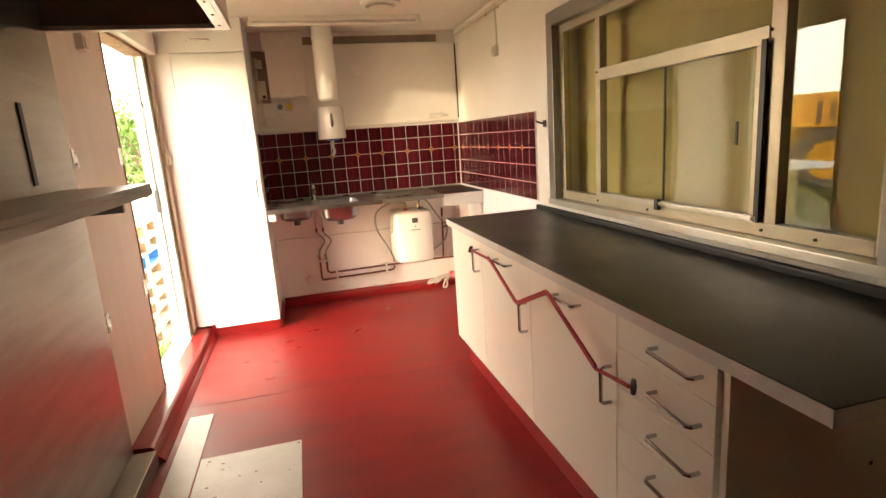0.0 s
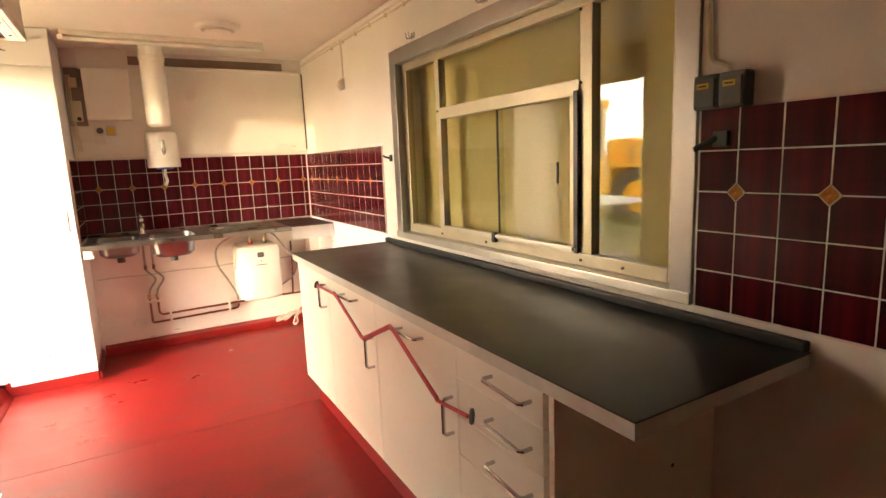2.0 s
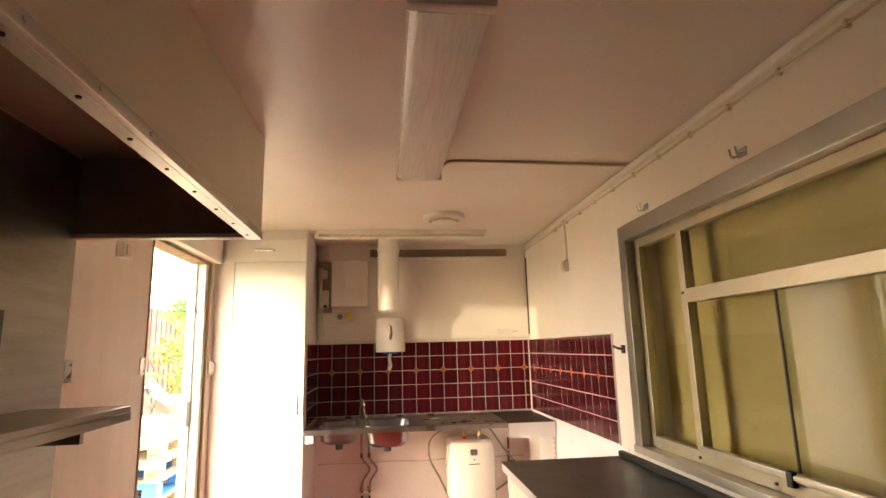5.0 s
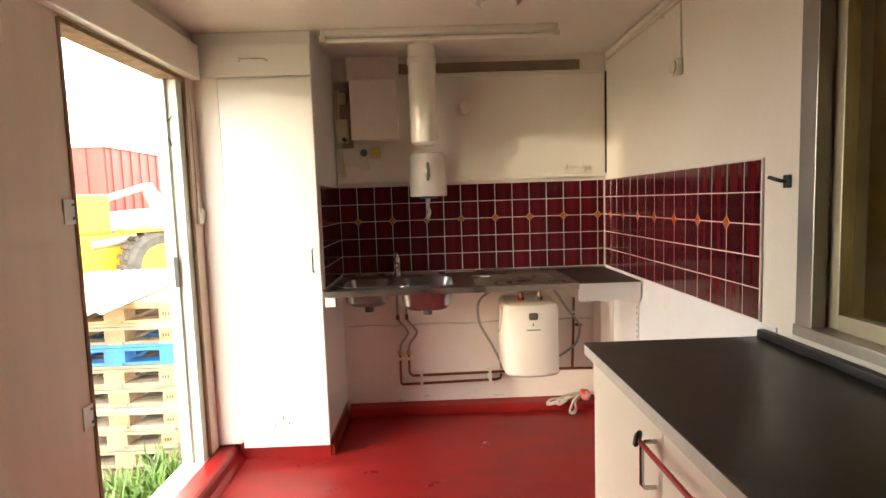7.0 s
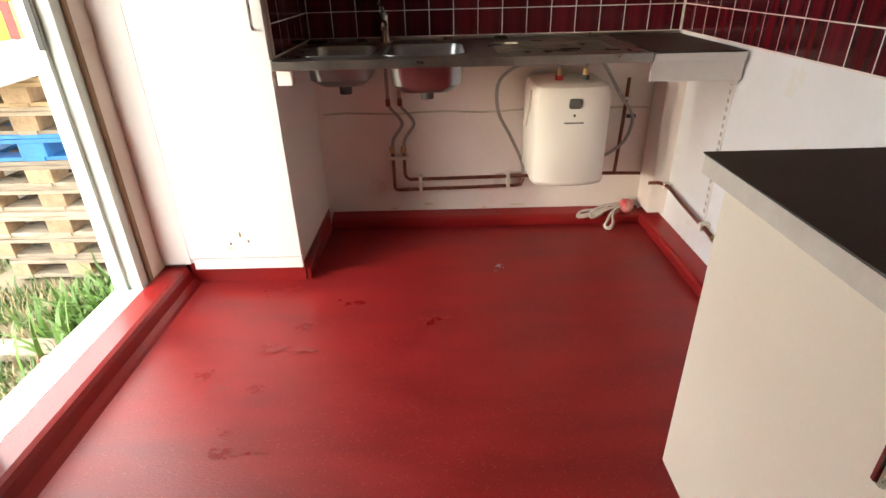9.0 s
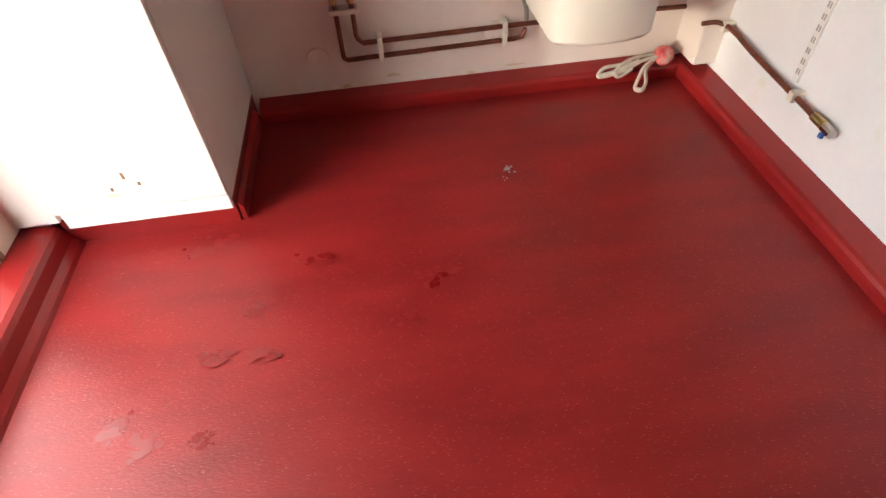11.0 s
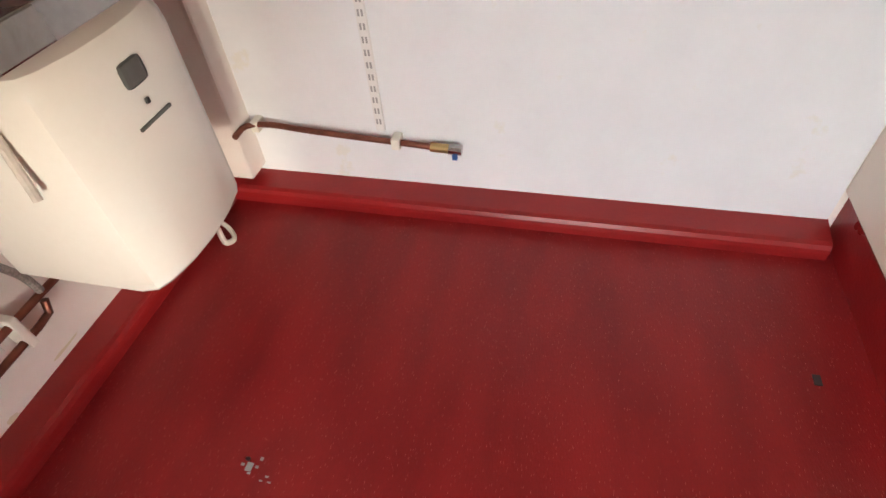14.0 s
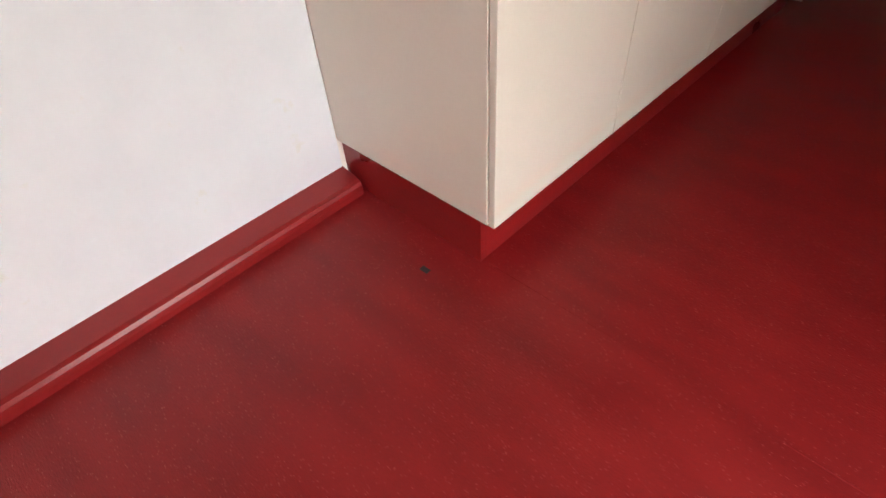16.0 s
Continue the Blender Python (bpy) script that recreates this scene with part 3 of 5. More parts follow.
part("lever", tube(B(), [(XR - 0.022, 0.85, 1.385), (XR - 0.035, 0.87, 1.37), (XR - 0.04, 0.9, 1.355)], 0.008, 8), M["darkplastic"], p, smooth=True)
p = thing("wall_socket", (XR, 3.65, 1.9), "round-faced white wall socket with a cable", "socket")
bx("body", (XR - 0.03, XR, 3.62, 3.68, 1.865, 1.935), M["plastic"], p, bevel=0.006)
part("face", cyl(B(), (XR - 0.03, 3.65, 1.9), (XR - 0.036, 3.65, 1.9), 0.027, seg=24), M["ivory"], p)
part("cable", tube(B(), [(XR - 0.006, 3.635, 1.935), (XR - 0.006, 3.635, 2.05), (XR - 0.008, 3.635, 2.14), (XR - 0.012, 3.64, 2.2)], 0.005, 6), M["wall"], p)
for y in (0.868, 0.798):
    p = thing("outdoor_switch", (XR - 0.006, y, 1.48), "grey splashproof wall switch with a yellow label", "switch", "grey switches")
    bx("body", (XR - 0.05, XR - 0.0085, y - 0.034, y + 0.034, 1.455, 1.542), M["grey"], p, bevel=0.006)
    bx("flap", (XR - 0.057, XR - 0.05, y - 0.029, y + 0.029, 1.46, 1.53), M["grey"], p, bevel=0.004)
    bx("label", (XR - 0.0585, XR - 0.057, y - 0.014, y + 0.018, 1.506, 1.52), M["yellow"], p, bevel=0)
    bx("lettering", (XR - 0.0592, XR - 0.0585, y - 0.009, y + 0.013, 1.511, 1.515), M["darkplastic"], p, bevel=0)
p = thing("junction_box", (XR, 0.9, 2.07), "square cream junction box with cables", "junction box")
bx("body", (XR - 0.045, XR, 0.82, 0.915, 2.04, 2.13), M["plastic"], p, bevel=0.008)
part("screw", cyl(B(), (XR - 0.045, 0.895, 2.075), (XR - 0.048, 0.895, 2.075), 0.006, seg=10), M["ivory"], p)
part("cable", tube(B(), [(XR - 0.015, 0.895, 2.035), (XR - 0.012, 0.893, 1.97), (XR - 0.01, 0.89, 1.75), (XR - 0.01, 0.885, 1.6), (XR - 0.012, 0.85, 1.57), (XR - 0.025, 0.82, 1.555), (XR - 0.03, 0.815, 1.535)], 0.006, 8), M["ivory"], p, smooth=True)
part("cable", tube(B(), [(XR - 0.015, 0.91, 2.088), (XR - 0.012, 0.93, 2.172), (XR - 0.01, 1.1, 2.172), (XR - 0.01, 1.6, 2.171), (XR - 0.01, 2.2, 2.17), (XR - 0.01, 3.0, 2.172), (XR - 0.01, 3.64, 2.174), (XR - 0.012, 4.6, 2.176)], 0.005, 6), M["ivory"], p, smooth=True)
part("cable", tube(B(), [(XR - 0.015, 0.88, 2.088), (XR - 0.015, 0.875, 2.15), (XR - 0.012, 0.87, 2.23)], 0.006, 6), M["ivory"], p)
for i in range(13):
    y = 1.0 + i * 0.235
    part("cable_clip", box(B(), XR - 0.016, XR, y - 0.006, y + 0.006, 2.162, 2.183, 0.002), M["ivory"], p)

# ---- ceiling lamps ----
p = thing("ceiling_lamp", (0.336, 2.1, ZC), "long fluorescent ceiling lamp with a ribbed dull diffuser", "lamp")
for y0, y1 in ((1.45, 1.485), (2.725, 2.76)):
    bx("end_cap", (0.231, 0.441, y0, y1, ZC - 0.07, ZC - 0.001), M["plastic"], p, bevel=0.01)
bx("tray", (0.25, 0.422, 1.485, 2.725, ZC - 0.03, ZC - 0.001), M["plastic"], p)
db = B()
prism(db, [(0.236, ZC - 0.028), (0.241, ZC - 0.056), (0.262, ZC - 0.069), (0.41, ZC - 0.069), (0.431, ZC - 0.056), (0.436, ZC - 0.028)], "y", 1.485, 2.725)
part("diffuser", db, M["diffuser"], p, "grey ribbed plastic diffuser", smooth=True)
for a in ([(0.336, 1.45, ZC - 0.03), (0.34, 1.38, ZC - 0.012), (0.37, 1.325, ZC - 0.008), (0.56, 1.3, ZC - 0.007), (0.75, 1.285, ZC - 0.01), (0.915, 1.255, ZC - 0.007), (1.15, 1.235, ZC - 0.009), (1.3, 1.225, ZC - 0.012)], [(0.44, 2.66, ZC - 0.02), (0.5, 2.645, ZC - 0.006), (0.8, 2.65, ZC - 0.006), (1.0, 2.665, ZC - 0.007), (1.3, 2.67, ZC - 0.01)]):
    part("cable", tube(B(), a, 0.007, 6), M["ivory"], p, smooth=True)
p = thing("ceiling_vent", (0.55, 3.68, ZC), "round white ceiling vent", "vent")
part("ring", lathe(B(), 0.55, 3.68, [(0.1, ZC - 0.001), (0.133, ZC - 0.004), (0.128, ZC - 0.026), (0.1, ZC - 0.032), (0.088, ZC - 0.012)], 32), M["plastic"], p, smooth=True)
part("disc", lathe(B(), 0.55, 3.68, [(0.03, ZC - 0.012), (0.07, ZC - 0.03), (0.078, ZC - 0.042), (0.06, ZC - 0.047)], 32), M["plastic"], p, smooth=True)
for x, y in ((0.74, 1.52), (1.175, 1.43)):
    solid("ceiling_plug", lathe(B(), x, y, [(0.03, ZC), (0.03, ZC - 0.004), (0.026, ZC - 0.006)], 20), M["ceiling"], "round painted cover on the ceiling", "cover plate", "ceiling covers")
p = thing("tube_lamp", (0.3, 4.1, ZC), "long slim white tube lamp under the ceiling", "lamp")
bx("housing", (-0.3, 0.9, 4.07, 4.15, ZC - 0.03, ZC - 0.001), M["plastic"], p, bevel=0.005)
bx("end_cap", (-0.31, -0.28, 4.075, 4.145, ZC - 0.06, ZC - 0.03), M["plastic"], p)
bx("end_cap", (0.88, 0.91, 4.075, 4.145, ZC - 0.06, ZC - 0.03), M["plastic"], p)
part("tube", cyl(B(), (-0.28, 4.11, ZC - 0.047), (0.88, 4.11, ZC - 0.047), 0.013), M["enamel"], p, smooth=True)

# ---- hood and steel cladding ----
HX, HY, HZ = -0.285, 2.42, 1.838
p = thing("range_hood", (XL, 1.2, HZ), "boxy cream extractor hood with aluminium lower rim", "hood")
bx("front_panel", (HX - 0.012, HX, -0.6, HY, HZ + 0.01, ZC - 0.001), M["creamdark"], p)
bx("end_panel", (XL + 0.001, HX - 0.012, HY - 0.012, HY, HZ + 0.01, ZC - 0.001), M["creamdark"], p)
bx("end_panel", (XL + 0.001, HX - 0.012, -0.6, -0.588, HZ + 0.01, ZC - 0.001), M["creamdark"], p)
# inner sheets of the hood, dark brown against its cream outside
bx("liner", (XL + 0.012, HX - 0.013, -0.587, HY - 0.013, HZ + 0.3, HZ + 0.32), M["hoodliner"], p, "dark brown inner top", 0)
bx("liner_side", (HX - 0.02, HX - 0.013, -0.587, HY - 0.013, HZ + 0.012, HZ + 0.3), M["hoodliner"], p, "dark brown inner side", 0)
bx("liner_end", (XL + 0.012, HX - 0.021, HY - 0.02, HY - 0.013, HZ + 0.012, HZ + 0.3), M["hoodliner"], p, "dark brown inner side", 0)
bx("rim", (HX - 0.014, HX + 0.003, -0.6, HY + 0.003, HZ - 0.01, HZ + 0.018), M["alu"], p, "aluminium angle rim", 0.002)
bx("rim", (HX - 0.05, HX - 0.0145, -0.6, HY + 0.003, HZ - 0.01, HZ - 0.004), M["alu"], p, "aluminium angle rim", 0.001)
bx("rim", (XL + 0.012, HX - 0.051, HY - 0.04, HY + 0.003, HZ - 0.01, HZ + 0.006), M["plastic"], p, "painted end rim", 0.002)
for i in range(12):
    part("rivet", cyl(B(), (HX + 0.003, 0.3 + i * 0.19, HZ + 0.004), (HX + 0.006, 0.3 + i * 0.19, HZ + 0.004), 0.005, seg=8), M["steel"], p)
    part("rivet", cyl(B(), (HX - 0.03, 0.35 + i * 0.18, HZ - 0.013), (HX - 0.03, 0.35 + i * 0.18, HZ - 0.01), 0.005, seg=8), M["darkplastic"], p)
c = solid("trim_cladding", box(B(), XL + 0.0005, XL + 0.011, -0.6, 2.42, 0.03, 2.13, 0.001), M["darksteel"], "dull stainless wall cladding under the hood", "cladding", kind="structure")
part("groove", box(B(), XL + 0.011, XL + 0.016, 2.06, 2.085, 1.28, 1.55), M["darkplastic"], c, "dark slotted strip")
p = thing("wall_shelf", (XL, 1.2, 1.22), "stainless steel wall shelf with folded edge", "shelf")
bx("board", (XL + 0.011, -0.64, 0.3, 2.27, 1.232, 1.25), M["darksteel"], p, bevel=0.003)
bx("lip", (-0.655, -0.638, 0.3, 2.27, 1.205, 1.232), M["darksteel"], p, bevel=0.002)
bx("bracket", (XL + 0.011, -0.7, 2.1, 2.12, 1.16, 1.232), M["darksteel"], p)
p = thing("steel_channel", (-0.85, 1.7, 0.0), "bare steel floor channel along the cladding", "channel")
bx("base", (XL + 0.011, XL + 0.11, -0.4, 2.4, 0.0, 0.075), M["darksteel"], p, bevel=0.004)
bx("strip", (-0.785, -0.668, 0.4, 2.81, 0.0005, 0.004), M["zinc"], p, "pale worn steel strip", 0.001)
pb = box(B(), -0.66, -0.222, 1.1, 2.37, 0.001, 0.005, 0.001)
sp = random.Random(11)
plate = solid("floor_plate", pb, M["zinc"], "pale speckled metal plate lying on the red floor", "floor plate")

for _ in range(46):
    x, y, r = sp.uniform(-0.645, -0.24), sp.uniform(1.2, 2.35), sp.uniform(0.003, 0.009)
    part("dirt_speck", box(B(), x, x + r * 1.6, y, y + r, 0.005, 0.0062), M["rawwood"], plate)

# ---- tall cupboard ----
CX0, CX1, CY = -0.826, -0.356, 4.06
p = thing("tall_cupboard", (-0.6, 4.36, 0.0), "tall white laminate cupboard with closed door", "cupboard")
bx("body", (XL + 0.002, CX1, CY + 0.019, YB - 0.002, 0.1, ZC - 0.003), M["white"], p)
bx("plinth", (XL + 0.1, CX1 - 0.004, CY + 0.03, YB - 0.004, 0.0, 0.1), M["redskirt"], p, "red vinyl covered plinth", 0.0)
bx("kick_rail", (CX0 + 0.01, CX1 - 0.002, CY + 0.004, CY + 0.019, 0.075, 0.125), M["white"], p)
d = bx("door", (CX0, CX1 - 0.0015, CY, CY + 0.018, 0.13, 2.0), M["white"], p, "white laminate door with a few chips")
t = B()
tube(t, [(-0.39, CY, 1.135), (-0.39, CY - 0.026, 1.13), (-0.39, CY - 0.032, 1.12), (-0.39, CY - 0.032, 1.025), (-0.39, CY - 0.026, 1.015), (-0.39, CY, 1.01)], 0.0055, 8, k=0)
part("handle", t, M["chrome"], d, "bent steel bar handle", True)
d = bx("top_flap", (XL + 0.06, CX1 - 0.0015, CY, CY + 0.018, 2.012, 2.168), M["white"], p)
t = B()
tube(t, [(-0.71, CY, 2.088), (-0.7, CY - 0.03, 2.088), (-0.58, CY - 0.03, 2.088), (-0.57, CY, 2.088)], 0.005, 8, k=0)
part("handle", t, M["chrome"], d, "bent steel bar handle", True)
for x, z in ((-0.66, 0.17), (-0.645, 0.19), (-0.57, 0.2), (-0.6, 0.225)):
    part("chip", box(B(), x, x + 0.008 + 0.02 * (z < 0.18), CY - 0.0008, CY, z, z + 0.012 + 0.01 * (z > 0.2)), M["rawwood"] if z > 0.18 else M["ivory"], p)
solid("trim_filler", box(B(), XL + 0.002, CX0 - 0.004, CY + 0.005, CY + 0.018, 0.1, 2.018, 0.002), M["plaster"], "painted filler strip beside the cupboard", "trim", kind="structure")

# ---- sink counter ----
SY, SZ = 4.045, 0.905
p = thing("sink_counter", (0.4, 4.35, SZ), "stainless sink counter with two bowls on the wall", "sink")
BW = ((-0.275, -0.02, 4.17, 4.47, 0.115), (0.04, 0.33, 4.14, 4.48, 0.14))
xs = [-0.35, BW[0][0], BW[0][1], BW[1][0], BW[1][1], 0.985]
deck = [(xs[i], xs[i + 1], SY, YB - 0.012) for i in (0, 2, 4)]
for x0, x1, y0, y1, dp in BW:
    deck += [(x0, x1, SY, y0), (x0, x1, y1, YB - 0.012)]
for x0, x1, y0, y1 in deck:
    part("drainer", box(B(), x0, x1, y0, y1, SZ - 0.004, SZ), M["sink"], p, "stained stainless drainer")
bx("front_edge", (-0.35, 0.985, SY - 0.006, SY, SZ - 0.03, SZ + 0.002), M["sink"], p, "", 0.002)
bx("back_edge", (-0.35, 1.31, YB - 0.03, YB - 0.0125, SZ, SZ + 0.012), M["sink"], p)
bx("side_edge", (-0.352, -0.34, SY - 0.005, YB - 0.03, SZ, SZ + 0.008), M["sink"], p)
for x0, x1, y0, y1, dp in BW:
    rings, t = [], B()
    for inset, z, rad in ((-0.012, SZ + 0.003, 0.05), (0.0, SZ, 0.05), (0.006, SZ - 0.02, 0.05), (0.014, SZ - dp * 0.8, 0.055), (0.04, SZ - dp, 0.06), (0.1, SZ - dp - 0.003, 0.03)):
        ring = []
        for cx, cy, a0 in ((x1 - inset - rad, y1 - inset - rad, 0), (x0 + inset + rad, y1 - inset - rad, 90), (x0 + inset + rad, y0 + inset + rad, 180), (x1 - inset - rad, y0 + inset + rad, 270)):
            ring += [t.verts.new((cx + rad * math.cos(radians(a0 + k * 18)), cy + rad * math.sin(radians(a0 + k * 18)), z)) for k in range(6)]
        rings.append(ring)
    for a, c in zip(rings, rings[1:]):
        for j in range(24):
            t.faces.new((a[j], a[(j + 1) % 24], c[(j + 1) % 24], c[j]))
    t.faces.new(rings[-1])
    ob = part("bowl", t, M["bowl"], p, "deep stainless bowl", True)
    sm = ob.modifiers.new("wall", "SOLIDIFY")
    sm.thickness, sm.offset = 0.003, -1
    part("drain", cyl(B(), ((x0 + x1) / 2, (y0 + y1) / 2, SZ - dp - 0.05), ((x0 + x1) / 2, (y0 + y1) / 2, SZ - dp + 0.0), 0.025), M["darkplastic"], p)
for i in range(6):
    part("groove", tube(B(), [(0.45, 4.16 + i * 0.06, SZ + 0.001), (0.9, 4.16 + i * 0.06, SZ + 0.001)], 0.003, 6, k=0), M["sink"], p)
bx("bracket", (-0.345, -0.29, SY + 0.02, SY + 0.07, SZ - 0.085, SZ - 0.032), M["enamel"], p, "white wall bracket", 0.006)
bx("under_board", (0.4, 0.985, SY + 0.004, YB - 0.02, SZ - 0.03, SZ - 0.005), M["creamdark"], p, "raw board under the drainer")
h = thing("hob_top", (1.15, 4.35, SZ), "dark hob plate set in a white worktop end", "hob")
bx("board", (0.987, 1.31, SY - 0.004, YB - 0.013, SZ - 0.03, SZ - 0.003), M["white"], h)
bx("plate", (0.99, 1.31, SY - 0.002, YB - 0.032, SZ - 0.003, SZ + 0.002), M["black"], h, "greasy black plate")
bx("apron", (0.99, 1.315, SY + 0.012, SY + 0.028, SZ - 0.1, SZ - 0.031), M["white"], h)
bx("side_board", (1.298, 1.316, SY + 0.03, YB - 0.13, SZ - 0.12, SZ - 0.031), M["white"], h)
solid("trim_pier", box(B(), 1.24, XR - 0.001, YB - 0.16, YB - 0.001, 0.09, SZ - 0.035, 0.01), M["plaster"], "rough plastered pier in the corner", "pier", kind="structure")
tp = thing("tap", (0.005, 4.58, SZ), "chrome mixer tap with short lever", "tap")
part("body", lathe(B(), 0.005, 4.57, [(0.026, SZ), (0.024, SZ + 0.012), (0.019, SZ + 0.02), (0.019, SZ + 0.095), (0.021, SZ + 0.11), (0.012, SZ + 0.122)], 20), M["chrome"], tp, smooth=True)
part("spout", tube(B(), [(0.005, 4.56, SZ + 0.06), (0.01, 4.5, SZ + 0.085), (0.012, 4.43, SZ + 0.085), (0.012, 4.41, SZ + 0.07)], 0.011, 10), M["chrome"], tp, smooth=True)
part("lever", tube(B(), [(0.005, 4.57, SZ + 0.12), (0.0, 4.56, SZ + 0.145), (-0.012, 4.53, SZ + 0.155)], 0.007, 8), M["chrome"], tp, smooth=True)
solid("scrap", box(B(), 0.5, 0.55, 4.36, 4.375, SZ + 0.005, SZ + 0.012, 0.003), M["plastic"], "small white scrap on the drainer", "scrap")

# ---- water heater and pipes ----
p = thing("water_heater", (0.78, 4.45, 0.33), "white under-sink water heater hung on the wall", "water heater")
prof = [(0.625, 4.6), (0.625, 4.34), (0.635, 4.31), (0.66, 4.295), (0.72, 4.282), (0.785, 4.278), (0.85, 4.282), (0.91, 4.295), (0.935, 4.31), (0.945, 4.34), (0.945, 4.6)]
t = B()
levels = ((0.35, 0.1), (0.33, 0.06), (0.318, 0.0), (0.318, 0.0))
cx, cy = 0.785, 4.47
rr = []
for z, s in ((0.322, 0.86), (0.33, 0.94), (0.345, 1.0), (0.7, 1.0), (0.725, 0.985), (0.745, 0.93), (0.755, 0.8)):
    rr.append([t.verts.new((cx + (x - cx) * s, min(4.6, cy + (y - cy) * s) if y < 4.6 else 4.6, z)) for x, y in prof])
k = len(prof)
for a, c in zip(rr, rr[1:]):
    for j in range(k):
        t.faces.new((a[j], a[(j + 1) % k], c[(j + 1) % k], c[j]))
t.faces.new(rr[0][::-1])
t.faces.new(rr[-1])
bmesh.ops.recalc_face_normals(t, faces=t.faces)
part("casing", t, M["enamel"], p, smooth=True)
bx("back_plate", (0.66, 0.91, 4.6, YB - 0.001, 0.36, 0.72), M["plastic"], p)
bx("dial", (0.76, 0.81, 4.272, 4.285, 0.665, 0.705), M["grey"], p, "grey dial", 0.01)
bx("lamp", (0.781, 0.789, 4.274, 4.282, 0.632, 0.642), M["darkplastic"], p)
bx("lettering", (0.745, 0.825, 4.2745, 4.2785, 0.604, 0.609), M["grey"], p, "small grey maker's mark", 0)
for x in (0.74, 0.85):
    part("inlet", cyl(B(), (x, 4.42, 0.74), (x, 4.42, 0.8), 0.012), M["brass"], p)
    part("inlet_nut", cyl(B(), (x, 4.42, 0.755), (x, 4.42, 0.775), 0.018, seg=6), M["rubber"] if x < 0.8 else M["darkplastic"], p)
part("drain_stub", cyl(B(), (0.86, 4.42, 0.29), (0.86, 4.42, 0.33), 0.014), M["plastic"], p)
part("hose", tube(B(), [(0.74, 4.42, 0.8), (0.72, 4.43, 0.826), (0.6, 4.47, 0.82), (0.5, 4.52, 0.74), (0.5, 4.56, 0.6), (0.57, 4.6, 0.46), (0.625, 4.61, 0.34), (0.635, 4.61, 0.28)], 0.008, 8), M["hose"], p, "braided grey hose", True)
part("hose", tube(B(), [(0.85, 4.42, 0.8), (0.88, 4.44, 0.84), (0.95, 4.5, 0.8), (1.05, 4.55, 0.66), (1.13, 4.58, 0.55), (1.1, 4.58, 0.43), (0.98, 4.56, 0.36), (0.93, 4.55, 0.36)], 0.008, 8), M["hose"], p, "braided grey hose", True)
part("sock", tube(B(), [(0.62, 4.4, 0.72), (0.615, 4.38, 0.68), (0.605, 4.37, 0.62), (0.595, 4.36, 0.58)], 0.007, 8), M["cloth"], p, "cloth strip hanging from the heater", True)
PY = YB - 0.035
pp = thing("water_pipes", (0.3, PY, 0.22), "twin copper water pipes clipped along the wall", "pipes")
for a, r in (([(-0.005, PY, 0.4), (-0.005, PY, 0.213), (-0.003, PY, 0.203), (0.007, PY, 0.195), (0.6, PY, 0.206), (0.63, PY, 0.211), (0.64, PY, 0.24)], 0.0085), ([(0.05, PY, 0.4), (0.05, PY, 0.28), (0.055, PY, 0.265), (0.07, PY, 0.25), (0.63, PY, 0.256), (0.72, PY, 0.256)], 0.0085), ([(0.93, PY, 0.26), (1.1, PY, 0.258), (1.225, PY, 0.255)], 0.0085), ([(1.095, PY, 0.26), (1.105, PY, 0.5), (1.11, PY, 0.72)], 0.0085)):
    part("pipe", tube(B(), a, r, 10, k=0 if len(a) > 4 else 2), M["copper"], pp, smooth=True)
for x, y in ((0.005, 0.035), (0.06, 0.02)):
    part("flexible_tail", tube(B(), [(x - 0.01, 4.56, 0.89), (x - 0.012, 4.58, 0.7), (x - 0.01, PY - 0.02, 0.62), (x + 0.03, PY - 0.02, 0.57), (x + 0.045, PY - 0.02, 0.53), (x + 0.0, PY - 0.01, 0.46), (x - 0.01, PY, 0.4)], 0.008, 8), M["hose"], pp, "bent flexible tail", True)
    part("nut", cyl(B(), (x - 0.012, PY, 0.39), (x - 0.012, PY, 0.42), 0.013, seg=8), M["brass"], pp)
    part("nut", cyl(B(), (x - 0.012, 4.58, 0.63), (x - 0.011, 4.575, 0.66), 0.011, seg=8), M["copper"], pp)
for x, z in ((0.117, 0.224), (0.556, 0.23)):
    bx("clip", (x, x + 0.018, PY - 0.014, YB - 0.001, z - 0.04, z + 0.045), M["plastic"], pp, "white pipe clip", 0.004)
bx("clip", (-0.025, 0.07, PY - 0.014, YB - 0.001, 0.355, 0.372), M["plastic"], pp, "white pipe clip", 0.004)
part("valve", cyl(B(), (1.11, PY - 0.03, 0.55), (1.15, PY - 0.03, 0.55), 0.009), M["darkplastic"], pp, "dark valve stub")
bx("clip", (1.095, 1.125, PY - 0.012, YB - 0.001, 0.62, 0.635), M["plastic"], pp, "white pipe clip", 0.003)
pp = thing("stub_pipe", (XR - 0.03, 4.2, 0.22), "capped copper stub pipe clipped to the white wall", "pipe")
part("pipe", tube(B(), [(1.225, PY - 0.13, 0.25), (1.28, PY - 0.135, 0.25), (XR - 0.03, PY - 0.2, 0.247), (XR - 0.03, 4.3, 0.235), (XR - 0.03, 3.965, 0.214)], 0.0085, 10, k=3), M["copper"], pp, smooth=True)
part("coupling", cyl(B(), (XR - 0.03, 3.975, 0.214), (XR - 0.03, 3.925, 0.212), 0.013), M["brass"], pp, smooth=True)
part("end_valve", cyl(B(), (XR - 0.03, 3.925, 0.212), (XR - 0.03, 3.89, 0.21), 0.015, seg=10), M["chrome"], pp, "chrome end cap")
